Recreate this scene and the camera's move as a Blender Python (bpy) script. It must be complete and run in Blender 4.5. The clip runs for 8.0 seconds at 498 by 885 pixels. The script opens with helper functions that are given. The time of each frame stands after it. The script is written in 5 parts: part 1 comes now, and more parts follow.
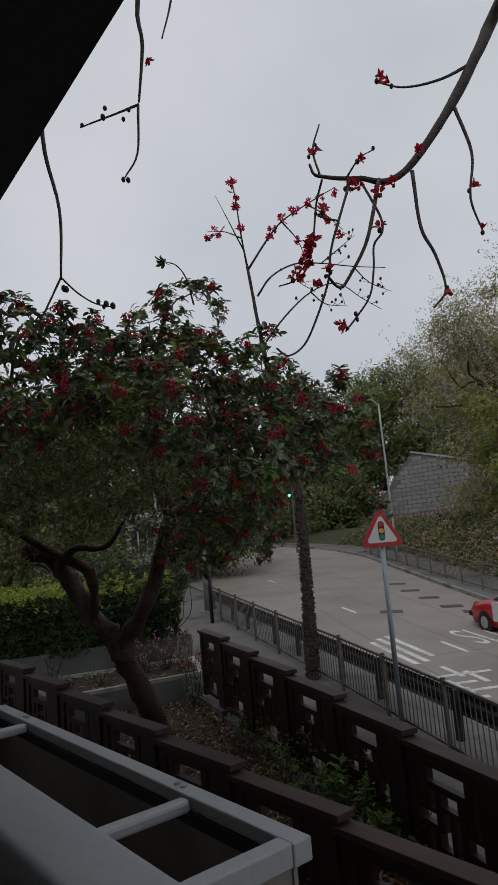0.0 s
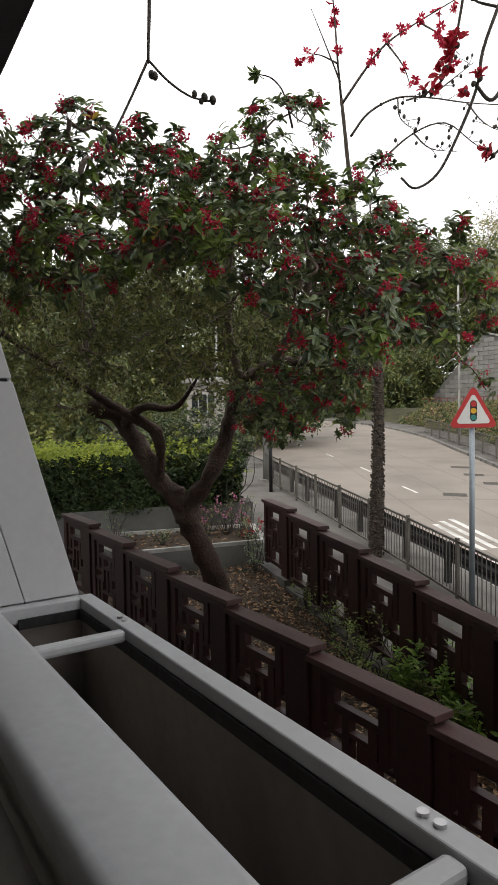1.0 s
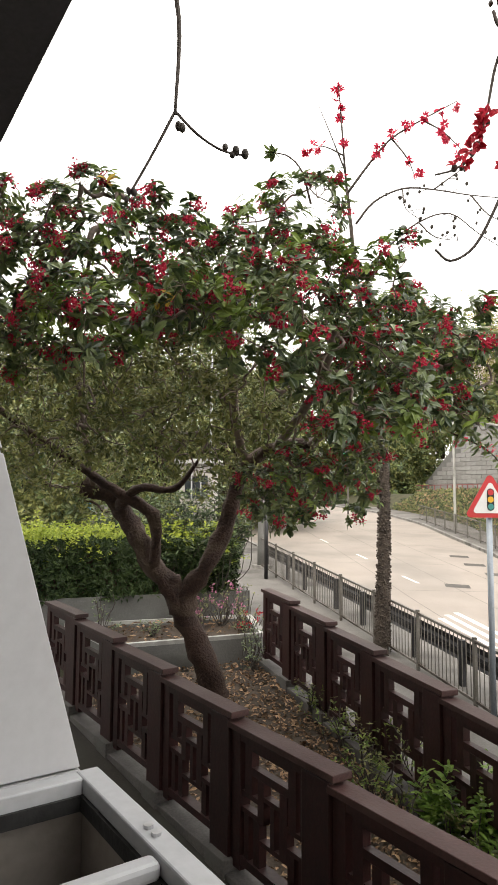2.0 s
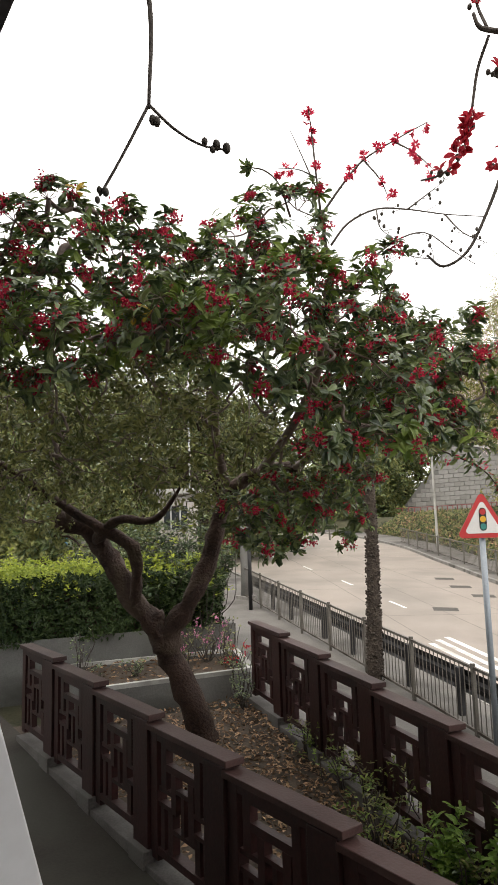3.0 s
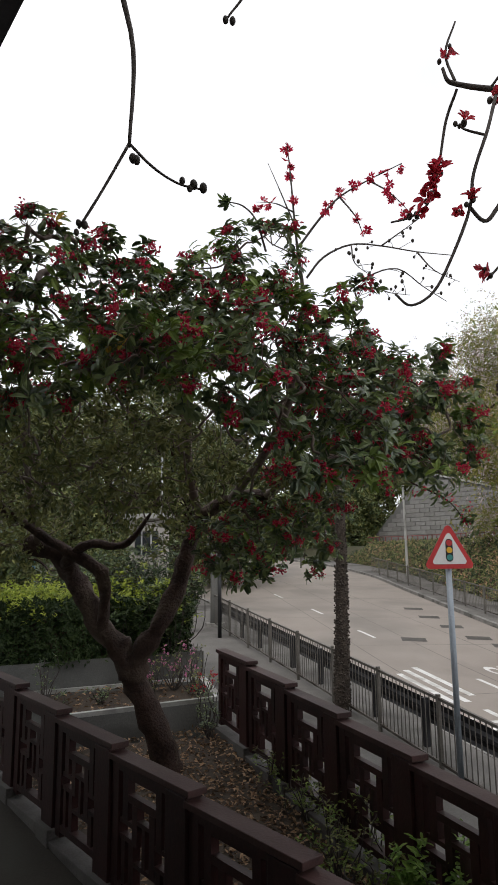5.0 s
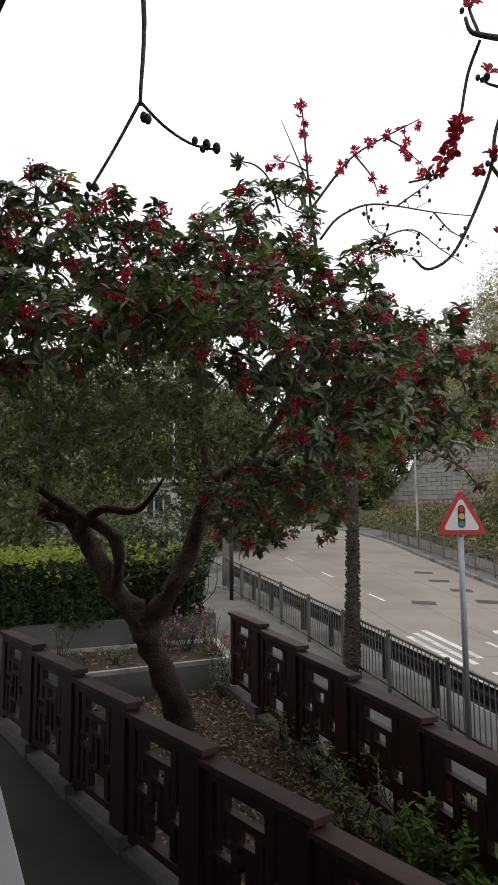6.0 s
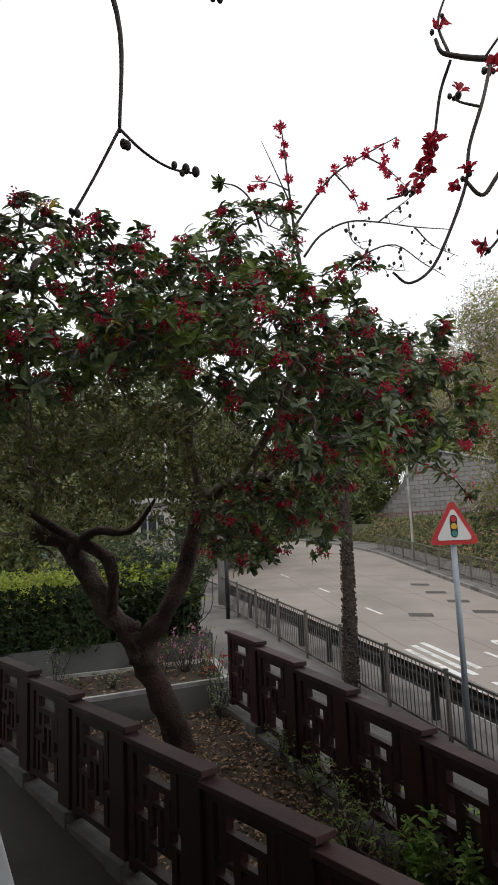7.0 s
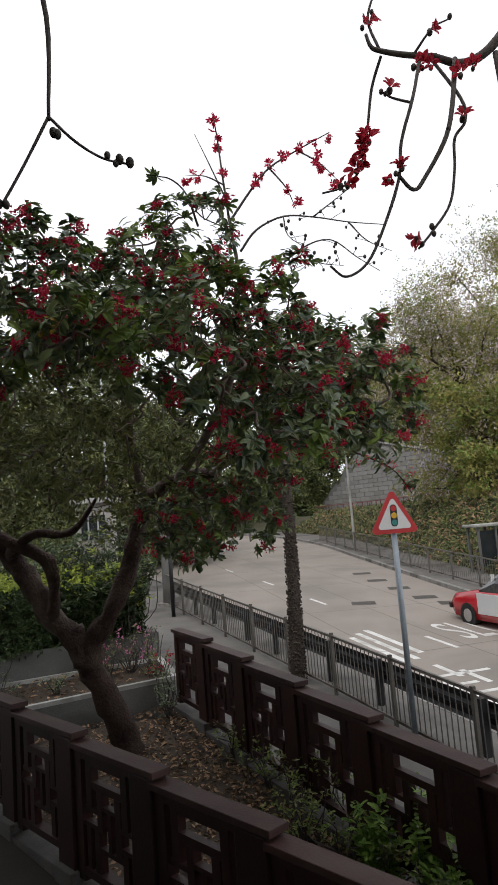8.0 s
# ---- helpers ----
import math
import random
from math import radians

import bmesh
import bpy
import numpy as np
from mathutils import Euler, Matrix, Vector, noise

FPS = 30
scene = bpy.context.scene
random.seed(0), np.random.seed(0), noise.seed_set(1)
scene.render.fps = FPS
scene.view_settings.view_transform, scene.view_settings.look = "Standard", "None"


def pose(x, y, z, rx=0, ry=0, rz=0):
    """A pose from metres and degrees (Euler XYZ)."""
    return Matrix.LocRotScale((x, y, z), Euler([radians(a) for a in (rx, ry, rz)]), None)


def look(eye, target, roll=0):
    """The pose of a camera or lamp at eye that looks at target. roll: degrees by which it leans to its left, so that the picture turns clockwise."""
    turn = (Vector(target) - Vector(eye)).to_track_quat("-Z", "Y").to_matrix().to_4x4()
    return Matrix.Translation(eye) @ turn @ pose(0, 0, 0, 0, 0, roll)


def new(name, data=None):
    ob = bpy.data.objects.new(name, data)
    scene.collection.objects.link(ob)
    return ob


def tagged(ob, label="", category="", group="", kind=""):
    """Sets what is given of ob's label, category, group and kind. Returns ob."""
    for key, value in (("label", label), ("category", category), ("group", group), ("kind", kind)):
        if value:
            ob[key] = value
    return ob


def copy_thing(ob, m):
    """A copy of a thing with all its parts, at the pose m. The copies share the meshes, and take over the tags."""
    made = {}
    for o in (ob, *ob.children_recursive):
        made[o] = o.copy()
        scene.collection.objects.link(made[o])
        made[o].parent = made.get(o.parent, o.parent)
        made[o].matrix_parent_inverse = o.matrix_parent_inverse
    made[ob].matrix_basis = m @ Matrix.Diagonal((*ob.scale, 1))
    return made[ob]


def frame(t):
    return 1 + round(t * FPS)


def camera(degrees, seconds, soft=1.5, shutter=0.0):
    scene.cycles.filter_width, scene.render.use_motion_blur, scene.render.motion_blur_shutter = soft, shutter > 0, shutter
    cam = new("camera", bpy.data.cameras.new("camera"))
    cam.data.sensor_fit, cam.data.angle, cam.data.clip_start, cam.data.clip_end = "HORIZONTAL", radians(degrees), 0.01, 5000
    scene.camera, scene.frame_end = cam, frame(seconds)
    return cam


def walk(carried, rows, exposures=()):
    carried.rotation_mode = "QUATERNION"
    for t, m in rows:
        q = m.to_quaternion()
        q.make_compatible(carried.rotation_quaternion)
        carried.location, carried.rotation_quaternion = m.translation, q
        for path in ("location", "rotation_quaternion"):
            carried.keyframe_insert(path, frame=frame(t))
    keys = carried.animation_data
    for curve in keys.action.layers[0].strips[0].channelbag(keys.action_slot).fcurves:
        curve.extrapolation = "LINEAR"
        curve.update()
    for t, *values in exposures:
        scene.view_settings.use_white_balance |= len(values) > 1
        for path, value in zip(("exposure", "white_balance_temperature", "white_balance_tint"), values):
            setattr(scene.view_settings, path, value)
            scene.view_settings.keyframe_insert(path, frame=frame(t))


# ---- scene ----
cam = camera(41.9, 8.0)
PATH = [
    (0, (0.196, 0.311, 3.744), (0.102, 2.286, 4.046), -4.9),
    (0.5, (-0.018, 0.759, 3.72), (-0.322, 2.732, 3.846), -3.0),
    (1, (-0.239, 1.112, 3.723), (-0.521, 3.09, 3.641), -0.9),
    (1.5, (-0.424, 1.408, 3.729), (-0.74, 3.382, 3.697), -1.7),
    (2, (-0.531, 1.658, 3.746), (-0.779, 3.635, 3.916), 0.4),
    (2.2, (-0.587, 1.758, 3.727), (-0.855, 3.726, 3.962), -0.1),
    (3.3, (-0.651, 2.038, 3.739), (-0.807, 4.015, 3.996), -2.0),
    (3.5, (-0.638, 2.028, 3.724), (-0.817, 4.004, 3.978), -2.1),
    (4, (-0.619, 2.064, 3.723), (-0.708, 4.026, 4.103), -1.3),
    (4.2, (-0.618, 2.068, 3.764), (-0.705, 4.03, 4.142), -1.1),
    (5.3, (-0.614, 1.904, 3.739), (-0.717, 3.884, 4.004), 0.0),
    (5.5, (-0.607, 1.937, 3.753), (-0.728, 3.923, 3.96), 0.8),
    (6, (-0.631, 1.956, 3.77), (-0.762, 3.939, 3.995), -0.4),
    (6.5, (-0.604, 1.928, 3.745), (-0.714, 3.906, 4.022), -2.3),
    (7, (-0.607, 1.927, 3.76), (-0.712, 3.905, 4.038), -2.4),
    (7.5, (-0.614, 1.936, 3.755), (-0.727, 3.913, 4.035), -2.4),
    (7.8, (-0.607, 1.963, 3.778), (-0.681, 3.938, 4.087), -4.3),
    (8, (-0.622, 1.963, 3.767), (-0.546, 3.946, 4.02), -4.6),
]
walk(cam, [(t, look(eye, target, roll)) for t, eye, target, roll in PATH],
     [(0.0, -0.88, 6450, 10), (0.5, -0.22, 6700, 10), (1.0, 0.42, 7100, 10), (1.5, 1.25, 7450, 11), (2.0, 1.35, 7450, 11), (3.5, 0.63, 7200, 11), (4.0, 0.35, 7000, 11), (5.5, 0.0, 6800, 11), (6.5, 0.05, 6800, 11), (8.0, 0.05, 6750, 11)])

# ---- world and light: overcast noon ----
world = bpy.data.worlds.new("overcast")
scene.world = world
world.use_nodes = True
wn, wl = world.node_tree.nodes, world.node_tree.links
wn.clear()
sky = wn.new("ShaderNodeTexSky")
sky.sky_type = "NISHITA"
sky.sun_disc = False
sky.sun_elevation, sky.sun_rotation = radians(58), radians(200)
cloud = wn.new("ShaderNodeTexNoise")
cloud.inputs["Scale"].default_value = 2.2
cloud.inputs["Detail"].default_value = 4
ramp = wn.new("ShaderNodeValToRGB")
ramp.color_ramp.elements[0].position, ramp.color_ramp.elements[0].color = 0.3, (6.4, 6.75, 7.3, 1)
ramp.color_ramp.elements[1].position, ramp.color_ramp.elements[1].color = 0.7, (8.3, 8.5, 8.9, 1)
wmix = wn.new("ShaderNodeMixRGB")
wmix.inputs[0].default_value = 0.9
wbg = wn.new("ShaderNodeBackground")
wbg.inputs[1].default_value = 0.145
wout = wn.new("ShaderNodeOutputWorld")
wl.new(cloud.outputs[0], ramp.inputs[0])
wl.new(sky.outputs[0], wmix.inputs[1])
wl.new(ramp.outputs[0], wmix.inputs[2])
wl.new(wmix.outputs[0], wbg.inputs[0])
wl.new(wbg.outputs[0], wout.inputs[0])
sun = new("sun", bpy.data.lights.new("sun", "SUN"))
sun.data.energy, sun.data.angle, sun.data.color = 0.95, radians(25), (1.0, 0.97, 0.93)
sun.matrix_world = look((-6, -14, 30), (0, 6, 0))


# ---- materials ----
def material(name, dark, light, scale=4.0, rough=0.8, metal=0.0, bump=0.3, fine=40.0, spec=0.4, relief=0.02, stain=None, island=0.0, random_ob=0.0, through_light=0.0):
    """Two-scale noise between two colours, with bump, optional stains and per-piece variation."""
    m = bpy.data.materials.new(name)
    m.use_nodes = True
    n, l = m.node_tree.nodes, m.node_tree.links
    bsdf = n["Principled BSDF"]
    bsdf.inputs["Roughness"].default_value = rough
    bsdf.inputs["Metallic"].default_value = metal
    bsdf.inputs["Specular IOR Level"].default_value = spec
    co = n.new("ShaderNodeTexCoord")
    big, small = n.new("ShaderNodeTexNoise"), n.new("ShaderNodeTexNoise")
    big.inputs["Scale"].default_value, big.inputs["Detail"].default_value = scale, 5
    small.inputs["Scale"].default_value, small.inputs["Detail"].default_value = fine, 3
    l.new(co.outputs["Object"], big.inputs["Vector"])
    l.new(co.outputs["Object"], small.inputs["Vector"])
    add = n.new("ShaderNodeMath")
    add.operation = "MULTIPLY_ADD"
    add.inputs[1].default_value = 0.45
    l.new(small.outputs[0], add.inputs[0])
    half = n.new("ShaderNodeMath")
    half.operation = "MULTIPLY"
    half.inputs[1].default_value = 0.55
    l.new(big.outputs[0], half.inputs[0])
    l.new(half.outputs[0], add.inputs[2])
    last = add
    for source, amount in (("island", island), ("object", random_ob)):
        if amount:
            if source == "island":
                rnd = n.new("ShaderNodeNewGeometry").outputs["Random Per Island"]
            else:
                rnd = n.new("ShaderNodeObjectInfo").outputs["Random"]
            shift = n.new("ShaderNodeMath")
            shift.operation = "MULTIPLY_ADD"
            shift.inputs[1].default_value = amount
            l.new(rnd, shift.inputs[0])
            back = n.new("ShaderNodeMath")
            back.operation = "SUBTRACT"
            back.inputs[1].default_value = amount / 2
            l.new(last.outputs[0], back.inputs[0])
            l.new(back.outputs[0], shift.inputs[2])
            last = shift
    cr = n.new("ShaderNodeValToRGB")
    cr.color_ramp.elements[0].position, cr.color_ramp.elements[0].color = 0.3, (*dark, 1)
    cr.color_ramp.elements[1].position, cr.color_ramp.elements[1].color = 0.7, (*light, 1)
    l.new(last.outputs[0], cr.inputs[0])
    colour = cr.outputs[0]
    if stain:
        spots = n.new("ShaderNodeTexNoise")
        spots.inputs["Scale"].default_value, spots.inputs["Detail"].default_value, spots.inputs["Distortion"].default_value = scale * 0.37, 7, 0.8
        l.new(co.outputs["Object"], spots.inputs["Vector"])
        edge = n.new("ShaderNodeValToRGB")
        edge.color_ramp.elements[0].position, edge.color_ramp.elements[1].position = 0.5, 0.68
        l.new(spots.outputs[0], edge.inputs[0])
        mix = n.new("ShaderNodeMixRGB")
        l.new(edge.outputs[0], mix.inputs[0])
        l.new(colour, mix.inputs[1])
        mix.inputs[2].default_value = (*stain, 1)
        colour = mix.outputs[0]
    l.new(colour, bsdf.inputs["Base Color"])
    if bump:
        b = n.new("ShaderNodeBump")
        b.inputs["Strength"].default_value, b.inputs["Distance"].default_value = bump, relief
        l.new(add.outputs[0], b.inputs["Height"])
        l.new(b.outputs[0], bsdf.inputs["Normal"])
    if through_light:
        tr = n.new("ShaderNodeBsdfTranslucent")
        l.new(colour, tr.inputs[0])
        ms = n.new("ShaderNodeMixShader")
        ms.inputs[0].default_value = through_light
        l.new(bsdf.outputs[0], ms.inputs[1])
        l.new(tr.outputs[0], ms.inputs[2])
        l.new(ms.outputs[0], n["Material Output"].inputs[0])
    return m


M = {
    "soil": material("soil", (0.035, 0.026, 0.02), (0.10, 0.075, 0.055), 3, 0.95, bump=0.9, fine=30),
    "grass": material("grass", (0.03, 0.032, 0.018), (0.085, 0.08, 0.045), 1.5, 0.95, bump=0.8, fine=20),
    "road": material("road_concrete", (0.25, 0.218, 0.192), (0.33, 0.292, 0.26), 0.6, 0.85, bump=0.15, fine=60, stain=(0.215, 0.195, 0.175)),
    "pave": material("pavement_concrete", (0.10, 0.095, 0.087), (0.20, 0.19, 0.178), 1.2, 0.9, bump=0.3, fine=45, stain=(0.065, 0.06, 0.055)),
    # Walkway grey is kept very dark: the building's shade is in the colour.
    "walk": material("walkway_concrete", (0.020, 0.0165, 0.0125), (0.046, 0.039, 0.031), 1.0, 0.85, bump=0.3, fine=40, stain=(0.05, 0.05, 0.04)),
    "kerb": material("kerb_concrete", (0.16, 0.155, 0.145), (0.34, 0.33, 0.31), 3, 0.9, bump=0.4, stain=(0.10, 0.10, 0.09)),
    "render": material("grey_wall_render", (0.11, 0.11, 0.105), (0.19, 0.19, 0.18), 1.6, 0.9, bump=0.35, stain=(0.075, 0.075, 0.068)),
    "coping": material("white_coping", (0.34, 0.34, 0.32), (0.50, 0.50, 0.48), 3, 0.8, bump=0.25, stain=(0.24, 0.24, 0.22)),
    "fence": material("brown_fence_paint", (0.015, 0.0032, 0.0032), (0.038, 0.0084, 0.0078), 3, 0.5, bump=0.25, fine=25, random_ob=0.2),
    "fencecap": material("brown_cap", (0.028, 0.0115, 0.0105), (0.062, 0.027, 0.024), 3, 0.6, bump=0.25, random_ob=0.25, stain=(0.065, 0.036, 0.032)),
    "fencebase": material("fence_base", (0.075, 0.07, 0.066), (0.16, 0.152, 0.145), 3, 0.9, bump=0.4, stain=(0.13, 0.13, 0.12)),
    "steel": material("galvanised_grey", (0.10, 0.092, 0.082), (0.18, 0.168, 0.15), 5, 0.6, 0.1, bump=0.1, stain=(0.06, 0.05, 0.04)),
    "barrier": material("dark_barrier_steel", (0.012, 0.012, 0.014), (0.030, 0.030, 0.034), 3, 0.6, 0.1, bump=0.15),
    "pole": material("blue_grey_pole", (0.22, 0.26, 0.30), (0.32, 0.36, 0.40), 6, 0.45, 0.3, bump=0.05),
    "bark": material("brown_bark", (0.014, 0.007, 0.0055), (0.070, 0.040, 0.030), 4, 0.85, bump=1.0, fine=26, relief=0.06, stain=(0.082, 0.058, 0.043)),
    "crownbark": material("pale_brown_twig_bark", (0.075, 0.052, 0.043), (0.22, 0.165, 0.14), 6, 0.6, bump=0.5, fine=30),
    "joint": material("sealed_joint", (0.14, 0.128, 0.115), (0.20, 0.185, 0.165), 3, 0.85),
    "kapokbark": material("grey_kapok_bark", (0.020, 0.015, 0.012), (0.095, 0.075, 0.06), 12, 0.9, bump=1.0, fine=45, relief=0.05),
    "twig": material("twig_bark", (0.05, 0.042, 0.038), (0.11, 0.095, 0.085), 12, 0.85, bump=0.4),
    "leaf": material("glossy_dark_leaf", (0.036, 0.068, 0.026), (0.19, 0.25, 0.09), 0.8, 0.32, bump=0, fine=8, island=0.5, spec=0.75, through_light=0.28),
    "leaflight": material("fresh_green_leaf", (0.08, 0.14, 0.025), (0.24, 0.33, 0.07), 0.8, 0.42, bump=0, fine=8, island=0.4, through_light=0.25),
    "leafolive": material("thin_olive_leaf", (0.075, 0.095, 0.030), (0.24, 0.25, 0.085), 0.8, 0.4, bump=0, fine=8, island=0.5, through_light=0.25),
    "shrubleaf": material("bright_shrub_leaf", (0.10, 0.20, 0.03), (0.27, 0.42, 0.09), 1, 0.4, bump=0, island=0.4, through_light=0.3),
    "leafyellow": material("yellow_leaf", (0.40, 0.26, 0.03), (0.60, 0.42, 0.06), 1, 0.5, bump=0, island=0.4, through_light=0.25),
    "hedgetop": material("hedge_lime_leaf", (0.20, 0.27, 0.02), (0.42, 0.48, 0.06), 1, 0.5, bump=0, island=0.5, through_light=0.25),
    # Near-black green: the deep shade of the hedge sides is in this colour.
    "hedge": material("hedge_shaded_leaf", (0.012, 0.028, 0.008), (0.045, 0.072, 0.02), 1, 0.5, bump=0, island=0.5, spec=0.25, through_light=0.08),
    "red": material("red_petal", (0.36, 0.012, 0.042), (0.64, 0.04, 0.09), 2, 0.5, bump=0, island=0.4, through_light=0.4),
    "redlight": material("scarlet_petal", (0.34, 0.014, 0.03), (0.60, 0.05, 0.075), 2, 0.5, bump=0, island=0.4, through_light=0.45),
    "pink": material("pink_petal", (0.45, 0.12, 0.26), (0.70, 0.30, 0.46), 2, 0.5, bump=0, island=0.4, through_light=0.3),
    "farleaf": material("pale_olive_leaf", (0.16, 0.165, 0.045), (0.43, 0.40, 0.13), 0.5, 0.6, bump=0, fine=3, island=0.5, through_light=0.4),
    "blossom": material("pale_blossom", (0.45, 0.36, 0.36), (0.74, 0.64, 0.64), 2, 0.6, bump=0, island=0.5, through_light=0.3),
    "bud": material("dark_bud", (0.03, 0.026, 0.022), (0.07, 0.06, 0.05), 8, 0.6, bump=0.2),
    "litter": material("dry_leaf_litter", (0.10, 0.06, 0.035), (0.42, 0.27, 0.16), 2, 0.85, bump=0, island=0.8),
    "white": material("white_enamel", (0.38, 0.39, 0.40), (0.48, 0.49, 0.50), 2, 0.36, 0.0, bump=0.05, stain=(0.42, 0.42, 0.42)),
    "panel": material("pale_grey_cladding", (0.47, 0.47, 0.48), (0.54, 0.54, 0.55), 1.2, 0.42, 0.0, bump=0.03),
    "beige": material("beige_plaster", (0.36, 0.34, 0.30), (0.48, 0.46, 0.42), 2, 0.7, bump=0.1),
    "liner": material("grey_metal_liner", (0.25, 0.222, 0.195), (0.35, 0.315, 0.28), 2, 0.6, 0.2, bump=0.1, stain=(0.11, 0.105, 0.10)),
    "gasket": material("black_gasket", (0.012, 0.012, 0.012), (0.03, 0.03, 0.03), 5, 0.7),
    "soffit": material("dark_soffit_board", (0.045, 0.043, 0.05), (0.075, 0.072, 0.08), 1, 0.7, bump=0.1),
    "roadpaint": material("worn_road_paint", (0.58, 0.58, 0.56), (0.76, 0.76, 0.74), 5, 0.7, bump=0.1, stain=(0.42, 0.41, 0.38)),
    "iron": material("cast_iron_cover", (0.06, 0.055, 0.05), (0.12, 0.11, 0.10), 8, 0.7, 0.3),
    "signred": material("sign_red", (0.42, 0.02, 0.025), (0.52, 0.04, 0.04), 4, 0.4, bump=0),
    "signwhite": material("sign_white", (0.62, 0.62, 0.62), (0.72, 0.72, 0.72), 4, 0.4, bump=0),
    "black": material("black_paint", (0.01, 0.01, 0.011), (0.022, 0.022, 0.024), 6, 0.45, bump=0.05),
    "amber": material("amber_disc", (0.62, 0.33, 0.02), (0.72, 0.42, 0.04), 4, 0.4, bump=0),
    "teal": material("green_disc", (0.02, 0.17, 0.16), (0.04, 0.24, 0.22), 4, 0.4, bump=0),
    "masonry": material("grey_masonry", (0.21, 0.205, 0.195), (0.31, 0.305, 0.295), 1.0, 0.9, bump=0.4, fine=12, random_ob=0.25, stain=(0.21, 0.21, 0.19)),
    "mortar": material("dark_joint", (0.13, 0.13, 0.125), (0.19, 0.19, 0.18), 2, 0.95),
    "redrail": material("dull_red_railing", (0.18, 0.05, 0.05), (0.30, 0.09, 0.09), 3, 0.6),
    "blue": material("blue_paint", (0.05, 0.25, 0.50), (0.10, 0.36, 0.62), 3, 0.5),
    "carred": material("taxi_red_paint", (0.38, 0.012, 0.02), (0.46, 0.02, 0.03), 1, 0.22, bump=0, spec=0.6),
    "carsilver": material("silver_paint", (0.62, 0.64, 0.66), (0.70, 0.72, 0.74), 1, 0.25, 0.2, bump=0),
    "glass": material("dark_car_glass", (0.02, 0.025, 0.03), (0.04, 0.045, 0.05), 2, 0.06, bump=0, spec=0.8),
    "rubber": material("tyre_rubber", (0.012, 0.012, 0.012), (0.03, 0.03, 0.03), 8, 0.9),
    "chrome": material("hub_metal", (0.45, 0.45, 0.46), (0.6, 0.6, 0.61), 5, 0.3, 0.8, bump=0),
    "yellow": material("yellow_plate", (0.60, 0.45, 0.03), (0.68, 0.52, 0.05), 5, 0.5, bump=0),
    "farwall": material("far_building_paint", (0.36, 0.34, 0.31), (0.50, 0.48, 0.45), 0.8, 0.85, bump=0.15),
}
green_lamp = bpy.data.materials.new("lit_green_lens")
green_lamp.use_nodes = True
green_lamp.node_tree.nodes["Principled BSDF"].inputs["Emission Color"].default_value = (0.02, 0.9, 0.45, 1)
green_lamp.node_tree.nodes["Principled BSDF"].inputs["Emission Strength"].default_value = 2.5


# ---- mesh helpers ----
def part(name, bm, mat, parent=None, label="", smooth=False):
    """Links a bmesh as one mesh object, under a thing or a part if given."""
    me = bpy.data.meshes.new(name)
    bmesh.ops.recalc_face_normals(bm, faces=bm.faces)
    bm.to_mesh(me)
    bm.free()
    return mesh_part(name, me, mat, parent, label, smooth)


def mesh_part(name, me, mat, parent=None, label="", smooth=False):
    if mat and not me.materials:
        me.materials.append(mat)
    if smooth:
        me.shade_smooth()
    ob = new(name, me)
    ob.parent = parent
    if label:
        ob["label"] = label
    return ob


def thing(name, m, label, category, group="", kind=""):
    ob = new(name)
    ob.matrix_basis = m
    ob.empty_display_size = 0.1
    return tagged(ob, label, category, group, kind)


def box(bm, x0, x1, y0, y1, z0, z1, m=None, bevel=0.0):
    made = bmesh.ops.create_cube(bm, size=1.0)["verts"]
    for v in made:
        v.co = Vector((x0 + (v.co.x + 0.5) * (x1 - x0), y0 + (v.co.y + 0.5) * (y1 - y0), z0 + (v.co.z + 0.5) * (z1 - z0)))
    if bevel:
        edges = list({e for v in made for e in v.link_edges})
        made = bmesh.ops.bevel(bm, geom=edges, offset=bevel, segments=2, profile=0.5, affect="EDGES")["verts"]
    if m is not None:
        bmesh.ops.transform(bm, matrix=m, verts=[v for v in made if v.is_valid])
    return bm


def boxes(*dims, bevel=0.0):
    bm = bmesh.new()
    for d in dims:
        box(bm, *d, bevel=bevel)
    return bm


def smooth_line(points, steps=5):
    """A Catmull-Rom curve through the points."""
    p = [Vector(q) for q in points]
    p = [2 * p[0] - p[1], *p, 2 * p[-1] - p[-2]]
    out = []
    for i in range(1, len(p) - 2):
        a, b, c, d = p[i - 1], p[i], p[i + 1], p[i + 2]
        for s in range(steps):
            t = s / steps
            out.append(0.5 * (2 * b + (c - a) * t + (2 * a - 5 * b + 4 * c - d) * t * t + (3 * b - a - 3 * c + d) * t ** 3))
    return out + [p[-2]]


